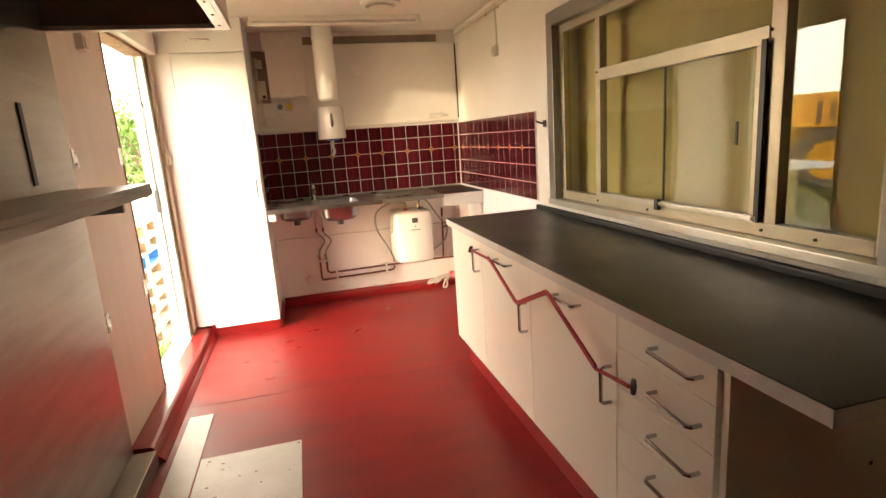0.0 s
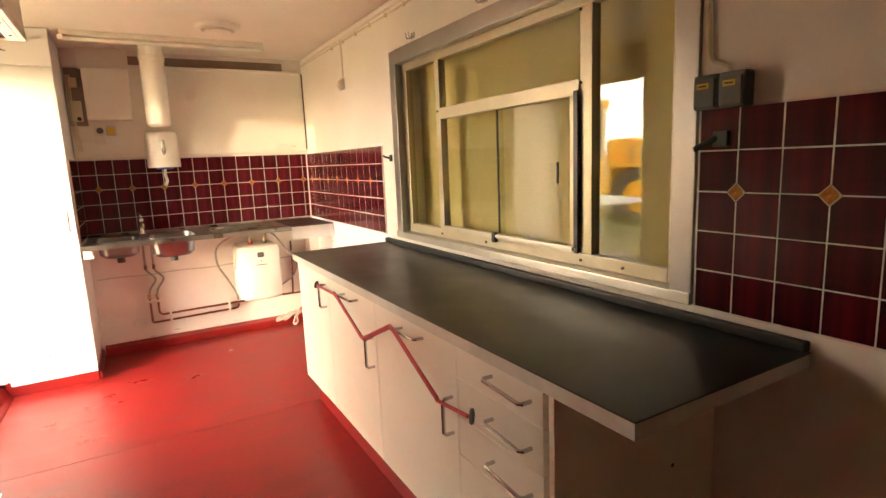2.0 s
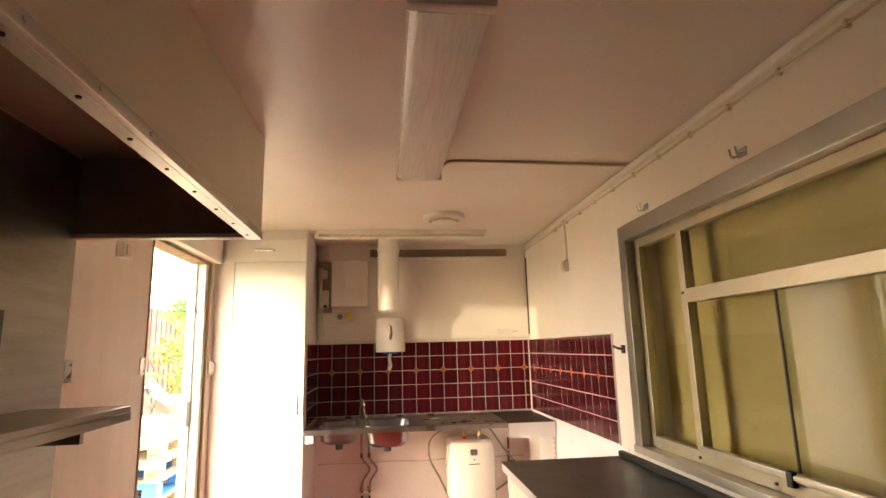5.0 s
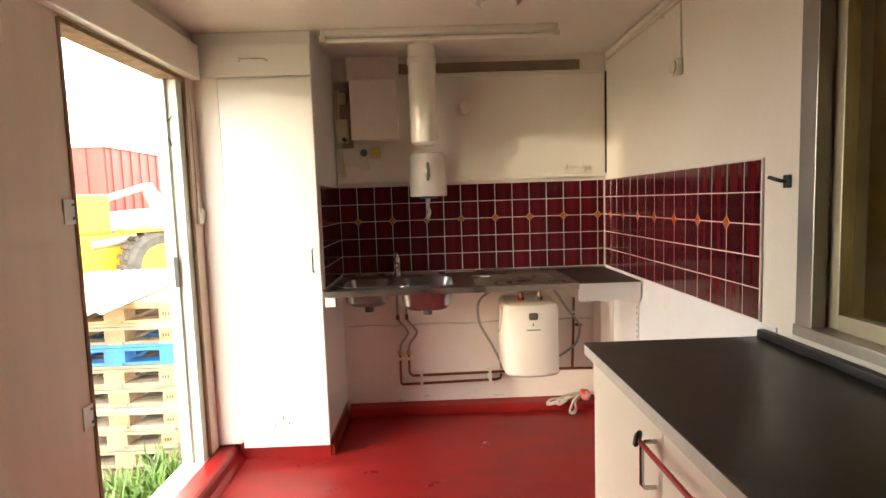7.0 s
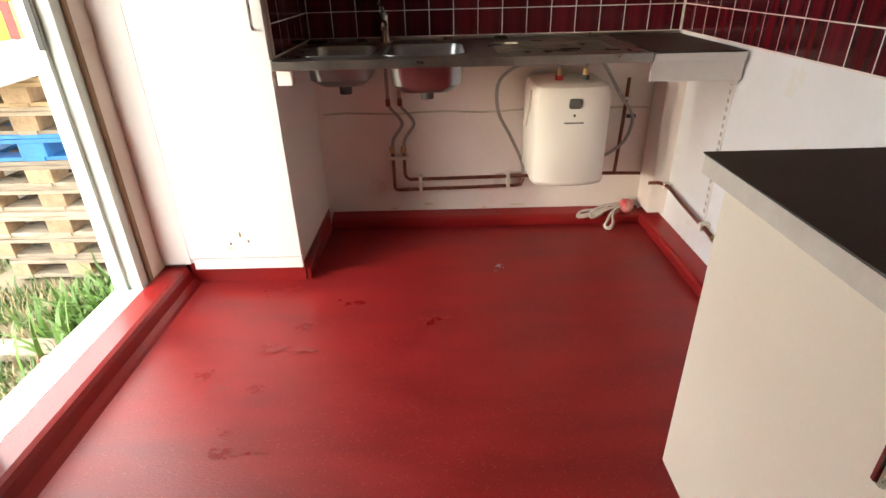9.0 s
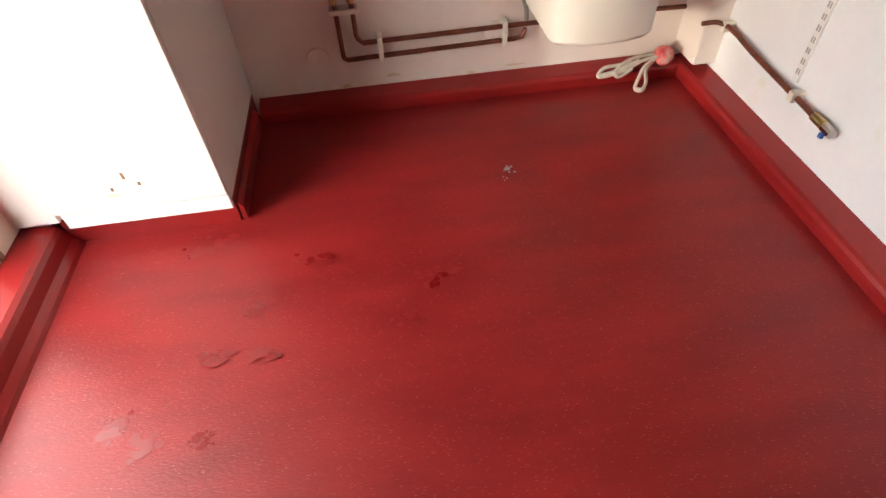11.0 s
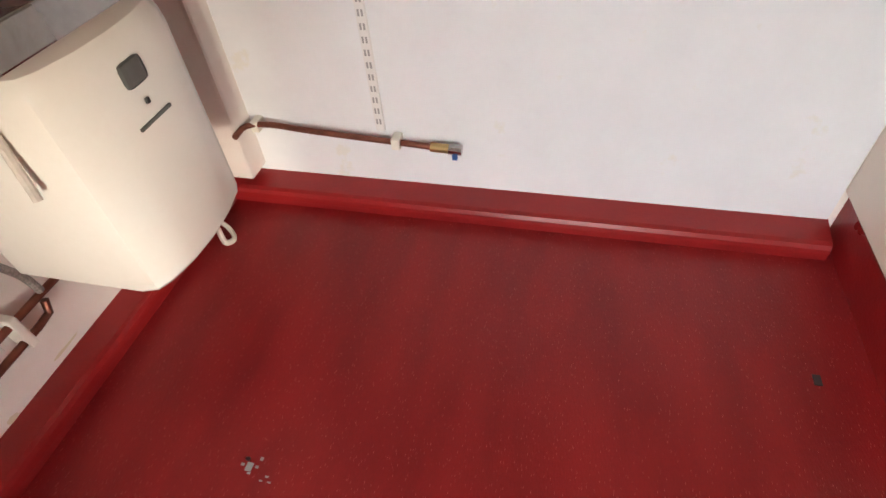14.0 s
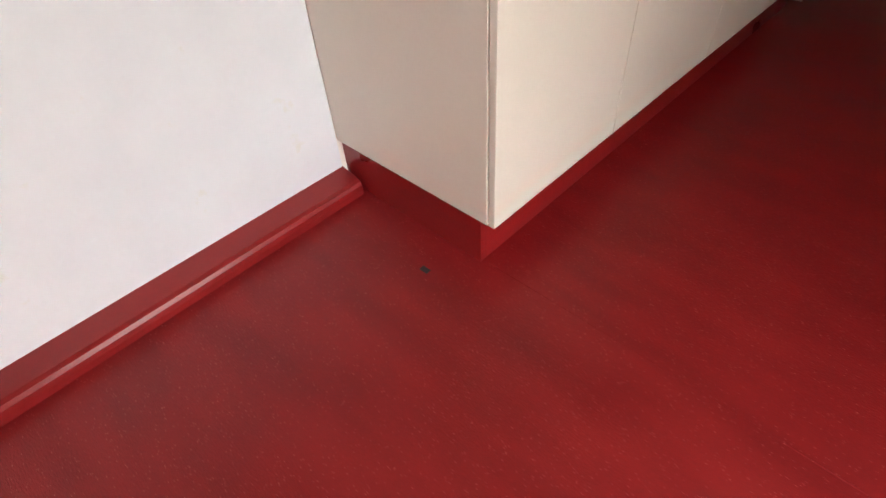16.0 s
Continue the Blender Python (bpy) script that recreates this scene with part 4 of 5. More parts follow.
bx("valve_screw", (XR - 0.05, XR - 0.04, 3.9, 3.914, 0.19, 0.205), M["blue"], pp, "blue valve screw")
for y, z in ((4.48, 0.243), (4.07, 0.22)):
    bx("clip", (XR - 0.045, XR - 0.001, y - 0.012, y + 0.012, z - 0.016, z + 0.016), M["plastic"], pp, "white pipe clip", 0.004)
rl = thing("shelf_rail", (XR, 4.09, 0.5), "slotted white shelf rail screwed to the wall", "shelf rail")
bx("channel", (XR - 0.012, XR - 0.0005, 4.105, 4.13, 0.24, 0.86), M["white"], rl, bevel=0.002)
for i in range(19):
    z = 0.262 + i * 0.032
    for y in (4.111, 4.12):
        bx("slot", (XR - 0.0128, XR - 0.012, y, y + 0.005, z, z + 0.016), M["slot"], rl, bevel=0)
for x, z, wl in ((-0.096, 0.196, wall_north), (0.535, 0.225, wall_north)):
    t = B()
    cyl(t, (x, YB - 0.008, z), (x, YB, z), 0.037, 0.04, 28)
    v = solid("wall_vent", t, M["plaster"], "round painted wall cover with a small tab", "vent cover", "round wall covers")
    part("tab", box(B(), x - 0.004, x + 0.004, YB - 0.013, YB - 0.008, z - 0.018, z + 0.018, 0.002), M["plaster"], v)
t = cyl(B(), (0.46, YB - 0.03, 1.93), (0.46, YB - 0.02, 1.93), 0.037, 0.04, 28)
v = solid("wall_vent", t, M["wall"], "round painted wall cover on the upper panel", "vent cover", "round wall covers")
part("tab", box(B(), 0.456, 0.464, YB - 0.034, YB - 0.03, 1.91, 1.95, 0.002), M["wall"], v)

sb = tube(B(), [(-0.33 + i * 0.12, YB - 0.001, 0.575 + 0.004 * math.sin(i * 1.7)) for i in range(14)], 0.005, 6)
solid("trim_seam", sb, M["edge"], "rough filled seam across the lower wall", "trim", kind="structure", smooth=True)
rg = thing("rag", (1.03, 4.57, 0.0), "knotted strips of whitish and red cloth on the skirting", "rag")
for strip in (
        [(1.155, 4.6, 0.1), (1.070, 4.59, 0.085), (1.000, 4.6, 0.075), (0.945, 4.6, 0.07), (0.920, 4.585, 0.05), (0.950, 4.575, 0.055), (1.010, 4.575, 0.07), (1.070, 4.585, 0.09)],
        [(1.145, 4.59, 0.1), (1.090, 4.57, 0.075), (1.065, 4.55, 0.04), (1.050, 4.53, 0.014), (1.070, 4.515, 0.012), (1.090, 4.535, 0.03), (1.095, 4.565, 0.065), (1.135, 4.59, 0.095)],
        [(1.165, 4.61, 0.105), (1.070, 4.6, 0.1), (1.020, 4.59, 0.09), (0.980, 4.575, 0.066), (0.990, 4.56, 0.05), (1.040, 4.57, 0.07)]):
    part("strip", tube(B(), strip, 0.0125, 8, flat=0.55), M["cloth"], rg, "creased off-white strip", smooth=True)
t = B()
bmesh.ops.create_icosphere(t, subdivisions=3, radius=0.034, matrix=Matrix.Translation((1.165, 4.592, 0.1)))
for v in t.verts:
    d = noise.noise(v.co * 28) * 0.018
    v.co += (v.co - Vector((1.165, 4.592, 0.1))).normalized() * d
    v.co.z = max(v.co.z, 0.066)
part("knot", t, M["clothred"], rg, "red knotted end", True)

# ---- fittings above the sink ----
p = thing("paper_dispenser", (0.21, 4.58, 1.4), "white round-fronted paper dispenser with grey window", "dispenser")
t = B()
rr = []
for z, s in ((1.388, 0.97), (1.4, 1.0), (1.62, 0.96), (1.645, 0.9), (1.652, 0.8)):
    rr.append([t.verts.new((0.212 + 0.115 * s * math.cos(a), 4.63 - 0.13 * s * math.sin(a), z)) for a in [math.pi * j / 18 for j in range(19)]] + [t.verts.new((0.212 - 0.115 * s, YB - 0.021, z)), t.verts.new((0.212 + 0.115 * s, YB - 0.021, z))])
for a, c in zip(rr, rr[1:]):
    for j in range(21):
        t.faces.new((a[j], a[(j + 1) % 21], c[(j + 1) % 21], c[j]))
t.faces.new(rr[0][::-1])
t.faces.new(rr[-1])
bmesh.ops.recalc_face_normals(t, faces=t.faces)
part("cover", t, M["enamel"], p, smooth=True)
t = B()
bmesh.ops.create_uvsphere(t, u_segments=20, v_segments=10, radius=1.0, matrix=Matrix.Translation((0.212, 4.503, 1.535)) @ Matrix.Diagonal((0.016, 0.008, 0.058, 1)))
part("sight_window", t, M["chrome"], p, "grey oval sight window", True)
part("base_ring", lathe(B(), 0.212, 4.585, [(0.05, 1.375), (0.06, 1.388), (0.03, 1.39)], 20), M["blue"], p, "blue outlet ring", True)
part("paper", tube(B(), [(0.212, 4.58, 1.38), (0.206, 4.575, 1.33), (0.214, 4.57, 1.29), (0.2, 4.575, 1.25)], 0.014, 8, flat=0.5), M["cloth"], p, "hanging paper end", True)
p = thing("vent_duct", (0.2, 4.42, 1.7), "white round ventilation duct hanging from the ceiling", "duct")
part("pipe", lathe(B(), 0.2, 4.42, [(0.079, ZC - 0.001), (0.079, 1.72), (0.076, 1.695), (0.06, 1.68), (0.03, 1.676)], 32), M["enamel"], p, smooth=True)
part("collar", lathe(B(), 0.2, 4.42, [(0.08, ZC - 0.07), (0.084, ZC - 0.075), (0.084, ZC - 0.1), (0.08, ZC - 0.105)], 32), M["enamel"], p, smooth=True)
p = thing("fuse_box", (-0.1, 4.6, 1.9), "white sheet-metal wall box with closed lid", "wall box")
bx("body", (-0.235, 0.04, 4.56, YB - 0.021, 1.74, 2.085), M["wall"], p, bevel=0.004)
bx("lid", (-0.238, 0.043, 4.548, 4.559, 1.735, 2.09), M["wall"], p, bevel=0.004)
bx("casing", (-0.26, 0.055, YB - 0.075, YB - 0.021, 2.092, ZC - 0.002), M["wall"], p)
p = thing("cable_panel", (-0.3, YB - 0.03, 1.85), "open dusty cable panel with small junction boxes", "wiring panel")
bx("board", (-0.345, -0.24, YB - 0.028, YB - 0.0205, 1.7, 2.1), M["hoodliner"], p, "dusty brown backing board")
bx("box", (-0.325, -0.275, YB - 0.06, YB - 0.028, 1.965, 2.03), M["ivory"], p, "yellowed junction box", 0.004)
bx("box", (-0.33, -0.265, YB - 0.075, YB - 0.028, 1.73, 1.87), M["ivory"], p, "yellowed junction box", 0.005)
part("knob", cyl(B(), (-0.285, YB - 0.075, 1.745), (-0.285, YB - 0.1, 1.745), 0.013), M["darkplastic"], p, smooth=True)
for dx in (0, 0.012, 0.022):
    part("wire", tube(B(), [(-0.335 + dx, YB - 0.04, 2.05), (-0.34 + dx, YB - 0.04, 1.9), (-0.335 + dx, YB - 0.036, 1.7), (-0.325 + dx, YB - 0.03, 1.58), (-0.318 + dx, YB - 0.03, 1.52)], 0.004, 6), M["ivory"], p, smooth=True)
for x, m in ((-0.175, "plastic"), (-0.105, "ivory")):
    q = thing("wall_socket", (x, YB - 0.021, 1.665), "small surface wall socket under the wall box", "socket", "sockets under the wall box")
    bx("body", (x - 0.032, x + 0.03, YB - 0.06, YB - 0.021, 1.63, 1.7), M[m], q, bevel=0.006)
    part("face", cyl(B(), (x, YB - 0.06, 1.665), (x, YB - 0.064, 1.665), 0.022, seg=24), M["grey"] if m == "plastic" else M["yellow"], q)
q = thing("outlet_box", (-0.18, YB - 0.03, 1.59), "plain white outlet box with cable", "outlet")
bx("body", (-0.205, -0.145, YB - 0.045, YB - 0.021, 1.565, 1.615), M["plastic"], q, bevel=0.005)
part("cable", tube(B(), [(-0.205, YB - 0.028, 1.59), (-0.27, YB - 0.028, 1.595), (-0.31, YB - 0.028, 1.59)], 0.004, 6), M["plastic"], q)
q = thing("pipe_bracket", (1.12, YB - 0.03, 1.52), "small white bracket with hooks on the panel", "bracket")
bx("plate", (1.06, 1.19, YB - 0.027, YB - 0.0205, 1.5, 1.545), M["plastic"], q)
for x in (1.075, 1.17):
    part("hook", tube(B(), [(x, YB - 0.027, 1.535), (x, YB - 0.05, 1.54), (x, YB - 0.052, 1.56)], 0.005, 6), M["plastic"], q)
part("peg", cyl(B(), (1.19, YB - 0.03, 1.525), (1.23, YB - 0.03, 1.525), 0.005), M["ivory"], q)

# ---- wet marks and specks on the floor ----
rnd = random.Random(4)
t = B()
for cx, cy, r, k in ((-0.575, 3.465, 0.055, 7), (-0.5, 3.405, 0.045, 6), (-0.37, 3.4, 0.035, 5), (-0.385, 3.14, 0.04, 6), (-0.315, 3.155, 0.04, 5), (-0.4, 3.22, 0.025, 4), (-0.46, 3.985, 0.06, 7), (-0.27, 3.74, 0.04, 6), (-0.12, 3.88, 0.06, 7), (0.2, 3.77, 0.06, 6), (0.1, 3.64, 0.03, 4), (-0.38, 3.6, 0.045, 6), (-0.25, 3.59, 0.04, 6)):
    for _ in range(k * 3):
        x, y, q = cx + rnd.gauss(0, r * 0.55), cy + rnd.gauss(0, r * 0.3), r * rnd.uniform(0.08, 0.34)
        ph, ax = rnd.uniform(0, 6.3), rnd.uniform(0.35, 1.0)
        t.faces.new([t.verts.new((x + q * rnd.uniform(0.7, 1.15) * math.cos(a), y + q * ax * rnd.uniform(0.7, 1.15) * math.sin(a + 0.3 * math.sin(ph)), 0.0008 + 0.00002 * len(t.faces))) for a in [2 * math.pi * j / 12 for j in range(12)]])
tagged(solid("wet_marks", t, M["water"], "wet shoe marks drying on the red floor", "wet marks"), kind="stuff")
t = B()
for i in range(9):
    a = i * 0.7
    box(t, 0.475 + 0.02 * math.cos(a), 0.48 + 0.022 * math.cos(a), 4.15 + 0.035 * math.sin(a * 1.3), 4.157 + 0.035 * math.sin(a * 1.3), 0.0005, 0.0015)
box(t, 0.47, 0.487, 4.165, 4.178, 0.0005, 0.004, 0.001)
tagged(solid("glue_speck", t, M["slot"], "pale glue speck stuck on the floor", "speck"), kind="stuff")
solid("dark_speck", box(B(), 0.868, 0.894, 3.048, 3.064, 0.0005, 0.003, 0.001), M["darkplastic"], "dark burnt speck on the floor", "speck")
t = B()
for cx, cz, wx in ((0.16, 0.1, 0.035), (-0.02, 0.078, 0.03), (0.62, 0.088, 0.05), (0.45, 0.075, 0.02)):
    vs = [t.verts.new((cx + wx * rnd.uniform(0.5, 1.1) * math.cos(a), YB - 0.0008, cz + 0.008 * rnd.uniform(0.3, 1.2) * math.sin(a))) for a in [2 * math.pi * j / 12 for j in range(12)]]
    t.faces.new(vs[::-1])
tagged(solid("glue_stains", t, M["ivory"], "dried yellow glue stains above the skirting", "stains"), kind="stuff")
t = tube(B(), [(XR - 0.1, 2.93, 0.0004), (0.75, 2.93, 0.0006), (0.2, 2.925, 0.0006), (-0.85, 2.93, 0.0006)], 0.0008, 6, k=2, flat=0.15)
solid("trim_floor_joint", t, M["red"], "welded joint in the vinyl floor", "floor joint", kind="structure")

# ---- outside ----
GZ = -0.43
t = B()
g = 40
for i in range(g + 1):
    for j in range(g + 1):
        u, v = (i / g * 2 - 1), (j / g * 2 - 1)
        x, y = 900 * math.copysign(abs(u) ** 3.2, u) - 2, 900 * math.copysign(abs(v) ** 3.2, v) + 4
        t.verts.new((x, y, GZ + 0.03 * noise.noise((x * 1.3, y * 1.3, 0))))
t.verts.ensure_lookup_table()
for i in range(g):
    for j in range(g):
        a = i * (g + 1) + j
        t.faces.new((t.verts[a], t.verts[a + g + 1], t.verts[a + g + 2], t.verts[a + 1]))
solid("ground", t, M["ground"], "trampled soil and dry grass yard", "ground", kind="structure", smooth=True)
sk = B()
box(sk, XL - TH + 0.02, XR + TH - 0.02, YS - TH + 0.02, YB + TH - 0.02, GZ - 0.05, -0.121)
solid("wall_base", sk, M["cellar"], "cabin base under the floor", "cabin base", kind="structure")

# pallets
PX, PYY = -1.56, 4.86


def pallet(deck, block, z, dx, dy, turn, label):
    p = thing("pallet", (PX - 0.4 + dx, PYY + 0.6 + dy, z), label, "pallet", "stack of pallets")
    o = Vector((PX - 0.4 + dx, PYY + 0.6 + dy, z))
    r = random.Random(int(z * 100) + 7)

    def bd(name, x0, x1, y0, y1, z0, z1, m):
        part(name, box(B(), o.x + x0, o.x + x1, o.y + y0, o.y + y1, o.z + z0, o.z + z1, 0.003), m, p)
    for x in (-0.35, 0.0, 0.35):
        bd("bottom_board", x - 0.05, x + 0.05, -0.6, 0.6, 0, 0.022, deck)
        for y in (-0.53, 0.0, 0.53):
            w_ = 0.05 if x else 0.07
            bd("block", x - w_, x + w_, y - 0.07, y + 0.07, 0.022, 0.1, block)
    for y in (-0.53, 0.0, 0.53):
        bd("stringer_board", -0.4, 0.4, y - 0.072, y + 0.072, 0.1, 0.122, deck)
        bd("bottom_cross", -0.4, 0.4, y - 0.06, y + 0.06, 0.001, 0.0215, deck) if y else None
    for i in range(9):
        y = -0.535 + i * 0.13375
        bd("deck_board", -0.4, 0.4, y - 0.055, y + 0.055 + r.uniform(-0.01, 0.0), 0.122, 0.144, deck)
    if block == M["palletblock"]:
        t = B()
        for k in range(3):
            box(t, o.x + 0.325 + k * 0.018, o.x + 0.334 + k * 0.018, o.y - 0.602, o.y - 0.6, o.z + 0.05, o.z + 0.072)
        part("stamp", t, M["stamp"], p, "burnt stamp on the block")
    p.rotation_euler = (0, 0, radians(turn))
    return p


zs = GZ + 0.02
for i in range(8):
    deck, block = (M["palletblue"], M["palletblue"]) if i == 5 else (M["palletnew"], M["palletblock"]) if i == 7 else (M["pallet"], M["palletblock"])
    pallet(deck, block, zs + i * 0.1445, random.uniform(-0.03, 0.03), random.uniform(-0.03, 0.03), random.uniform(-1.5, 1.5),
           "blue painted wooden pallet in a stack" if i == 5 else "fresh pine pallet on top of a stack" if i == 7 else "weathered grey wooden pallet in a stack")
# corrugated sheet lying on the stack
t = B()
nx, rows = 96, []
for j, v in enumerate((0.0, 1.0)):
    rows.append([t.verts.new((0.0, 0.0, 0.0)) for i in range(nx + 1)])
for j, v in enumerate((0.0, 2.4)):
    for i in range(nx + 1):
        u = i / nx * 1.14
        rows[j][i].co = (u - 1.14, v, 0.012 * math.sin(u / 0.076 * 2 * math.pi))
for i in range(nx):
    t.faces.new((rows[0][i], rows[0][i + 1], rows[1][i + 1], rows[1][i]))
bmesh.ops.transform(t, matrix=pose(-1.74, 4.47, zs + 8 * 0.1445 + 0.016, 0, 0, 8), verts=t.verts)
ob = solid("corrugated_sheet", t, M["corrugated"], "pale corrugated roofing sheet lying on the pallets", "roofing sheet", smooth=True)
sm = ob.modifiers.new("gauge", "SOLIDIFY")
sm.thickness = 0.002
pl = box(B(), -2.35, -1.35, 4.1, 4.23, GZ + 0.01, GZ + 0.05, 0.006)
solid("plank", pl, M["pallet"], "grey weathered plank lying in the grass", "plank")
solid("cloth_scrap", box(B(), -1.62, -1.59, 4.02, 4.06, GZ + 0.06, GZ + 0.075, 0.004), M["clothred"], "small pink scrap in the grass", "scrap")

# grass
def blades(name, label, n, area, h0, h1, m, seed, width=0.008, kind="stuff"):
    r = np.random.RandomState(seed)
    vs, fs = [], []
    for i in range(n):
        x, y = area(r)
        h, a, lean = r.uniform(h0, h1), r.uniform(0, 6.28), r.uniform(0.1, 0.8)
        wd = width * r.uniform(0.5, 1.3)
        dx, dy = math.cos(a), math.sin(a)
        k = len(vs)
        for s in (0, 0.4, 0.75):
            ww = wd * (1 - s * 0.8)
            off = lean * h * s * s
            zz_ = GZ + h * s * (1 - 0.25 * lean * s)
            vs += [(x + dx * off - dy * ww, y + dy * off + dx * ww, zz_), (x + dx * off + dy * ww, y + dy * off - dx * ww, zz_)]
        vs.append((x + dx * lean * h, y + dy * lean * h, GZ + h * (1 - 0.3 * lean)))
        fs += [(k, k + 1, k + 3, k + 2), (k + 2, k + 3, k + 5, k + 4), (k + 4, k + 5, k + 6)]
    me = bpy.data.meshes.new(name)
    me.from_pydata(vs, [], fs)
    me.materials.append(M[m])
    return tagged(new(name, me), label, "grass", kind=kind)


def near(r):
    while True:
        x, y = r.uniform(-3.2, -1.12), r.uniform(2.6, 5.2)
        if noise.noise((x * 2.2, y * 2.2, 3)) > -0.18 and not (y > 4.8 and -2.5 < x < -1.66):
            return x, y


blades("grass", "green grass and weeds by the doorway", 5200, near, 0.03, 0.12, "grass", 3)
blades("weeds", "broad-leaved weeds beside the pallets", 500, lambda r: (r.normal(-1.45, 0.14), r.normal(4.45, 0.18)), 0.14, 0.36, "leaf", 5, 0.016)
blades("dry_grass", "dry straw stalks in the grass", 5200, near, 0.03, 0.13, "straw", 8, 0.004)
blades("far_grass", "rough grass across the yard", 6000, lambda r: (r.uniform(-14, -1.3), r.uniform(6.2, 16)), 0.08, 0.35, "grass", 9, 0.02)
blades("russet_stalks", "russet dock stalks beside the loader", 260, lambda r: (r.normal(-4.9, 0.35), r.normal(8.6, 0.2)), 0.5, 1.15, "rust", 12, 0.03)

# wheel loader
ld = thing("wheel_loader", (-6.0, 12.9, GZ), "yellow wheel loader with grey lifting arm", "loader")
O = Vector((-6.0, 12.9, GZ))
bv = dict(bevel=0.05)


def lbox(name, d, m, label="", bevel=0.05, parent=None):
    x0, x1, y0, y1, z0, z1 = d
    return part(name, box(B(), O.x + x0, O.x + x1, O.y + y0, O.y + y1, O.z + z0, O.z + z1, bevel), M[m], parent or ld, label)


lbox("front_frame", (-1.3, 0.4, -0.45, 0.45, 0.55, 1.35), "loader")
lbox("tower", (-1.5, -0.7, -0.4, 0.4, 1.35, 2.15), "loader")
lbox("rear_frame", (-5.6, -1.6, -0.6, 0.6, 0.6, 1.25), "loader")
eh = lbox("engine_hood", (-5.7, -3.4, -0.65, 0.65, 1.25, 2.15), "loader", "yellow slatted engine hood", 0.12)
for i in range(6):
    x = -5.3 + i * 0.25
    lbox("slat", (x, x + 0.1, -0.67, -0.64, 1.5, 1.95), "tyre", "dark grille slat", 0.01, eh)
cb = lbox("cab", (-3.35, -1.75, -0.68, 0.68, 1.25, 1.75), "loader", "yellow cab with dark glazing")
lbox("glazing", (-3.3, -1.8, -0.66, 0.66, 1.75, 2.95), "cabglass", "tinted cab glass", 0.04, cb)
lbox("roof", (-3.45, -1.65, -0.75, 0.75, 2.95, 3.12), "loader", "", 0.06, cb)
for x in (-3.35, -2.55, -1.83):
    lbox("pillar", (x, x + 0.09, -0.7, -0.6, 1.7, 2.97), "loadergrey", "", 0.01, cb)
lbox("beacon", (-2.7, -2.5, -0.1, 0.1, 3.12, 3.3), "rubber", "", 0.03, cb)
lbox("mudguard", (-0.7, 0.75, -1.15, -0.62, 1.38, 1.46), "loader", "", 0.02)
lbox("mudguard", (-4.9, -3.5, -1.15, -0.62, 1.42, 1.5), "loader", "", 0.02)
for x in (0.0, -4.2):
    for sy in (-1, 1):
        yc = O.y + sy * 0.88
        t = B()
        rings = []
        for k, (dy, rr_) in enumerate(((-0.22, 0.42), (-0.26, 0.58), (-0.2, 0.7), (0, 0.72), (0.2, 0.7), (0.26, 0.58), (0.22, 0.42))):
            rings.append([t.verts.new((O.x + x + rr_ * math.cos(a), yc + dy, O.z + 0.71 + rr_ * math.sin(a))) for a in [2 * math.pi * j / 40 for j in range(40)]])
        for a, c in zip(rings, rings[1:] + rings[:1]):
            for j in range(40):
                t.faces.new((a[j], a[(j + 1) % 40], c[(j + 1) % 40], c[j]))
        for j in range(22):
            a = 2 * math.pi * j / 22
            u = Vector((math.cos(a), 0, math.sin(a)))
            s_ = Vector((-math.sin(a), 0, math.cos(a)))
            cc = Vector((O.x + x, yc, O.z + 0.71)) + u * 0.72
            q = [t.verts.new(cc + u * du + s_ * ds + Vector((0, dyy, 0))) for du in (-0.03, 0.03) for ds in (-0.045, 0.045) for dyy in (-0.24, 0.24)]
            for f in ((0, 1, 3, 2), (4, 6, 7, 5), (0, 4, 5, 1), (2, 3, 7, 6), (0, 2, 6, 4), (1, 5, 7, 3)):
                t.faces.new([q[i] for i in f])
        bmesh.ops.recalc_face_normals(t, faces=t.faces)
        wh = part("wheel", t, M["tyre"], ld, "worn black tyre")
        part("rim", cyl(B(), (O.x + x, yc - 0.2, O.z + 0.71), (O.x + x, yc + 0.2, O.z + 0.71), 0.43, seg=28), M["loader"], wh, "yellow rim")
for sy in (-0.32, 0.32):
    t = B()
    pts = [(-1.1, 1.75), (0.1, 1.85), (0.75, 1.55), (1.55, 0.75), (1.4, 0.62), (0.65, 1.22), (0.0, 1.5), (-1.1, 1.4)]
    prism(t, [(O.x + a, O.z + c) for a, c in pts], "y", O.y + sy - 0.06, O.y + sy + 0.06)
    part("boom", t, M["loadergrey"], ld, "grey lifting arm")
    part("cylinder", cyl(B(), (O.x - 1.1, O.y + sy * 1.5, O.z + 1.15), (O.x + 0.2, O.y + sy * 1.5, O.z + 1.3), 0.08), M["loadergrey"], ld, smooth=True)
    part("rod", cyl(B(), (O.x + 0.2, O.y + sy * 1.5, O.z + 1.3), (O.x + 0.7, O.y + sy * 1.5, O.z + 1.36), 0.045), M["chrome"], ld, smooth=True)
t = B()
prism(t, [(O.x + a, O.z + c) for a, c in ((0.0, 2.35), (0.2, 2.4), (1.0, 1.25), (0.85, 1.15), (0.25, 1.75))], "y", O.y - 0.08, O.y + 0.08)
part("rocker", t, M["loadergrey"], ld, "grey tilt rocker")
part("tilt_cylinder", cyl(B(), (O.x - 1.0, O.y, O.z + 1.95), (O.x + 0.1, O.y, O.z + 2.32), 0.07), M["loadergrey"], ld, smooth=True)
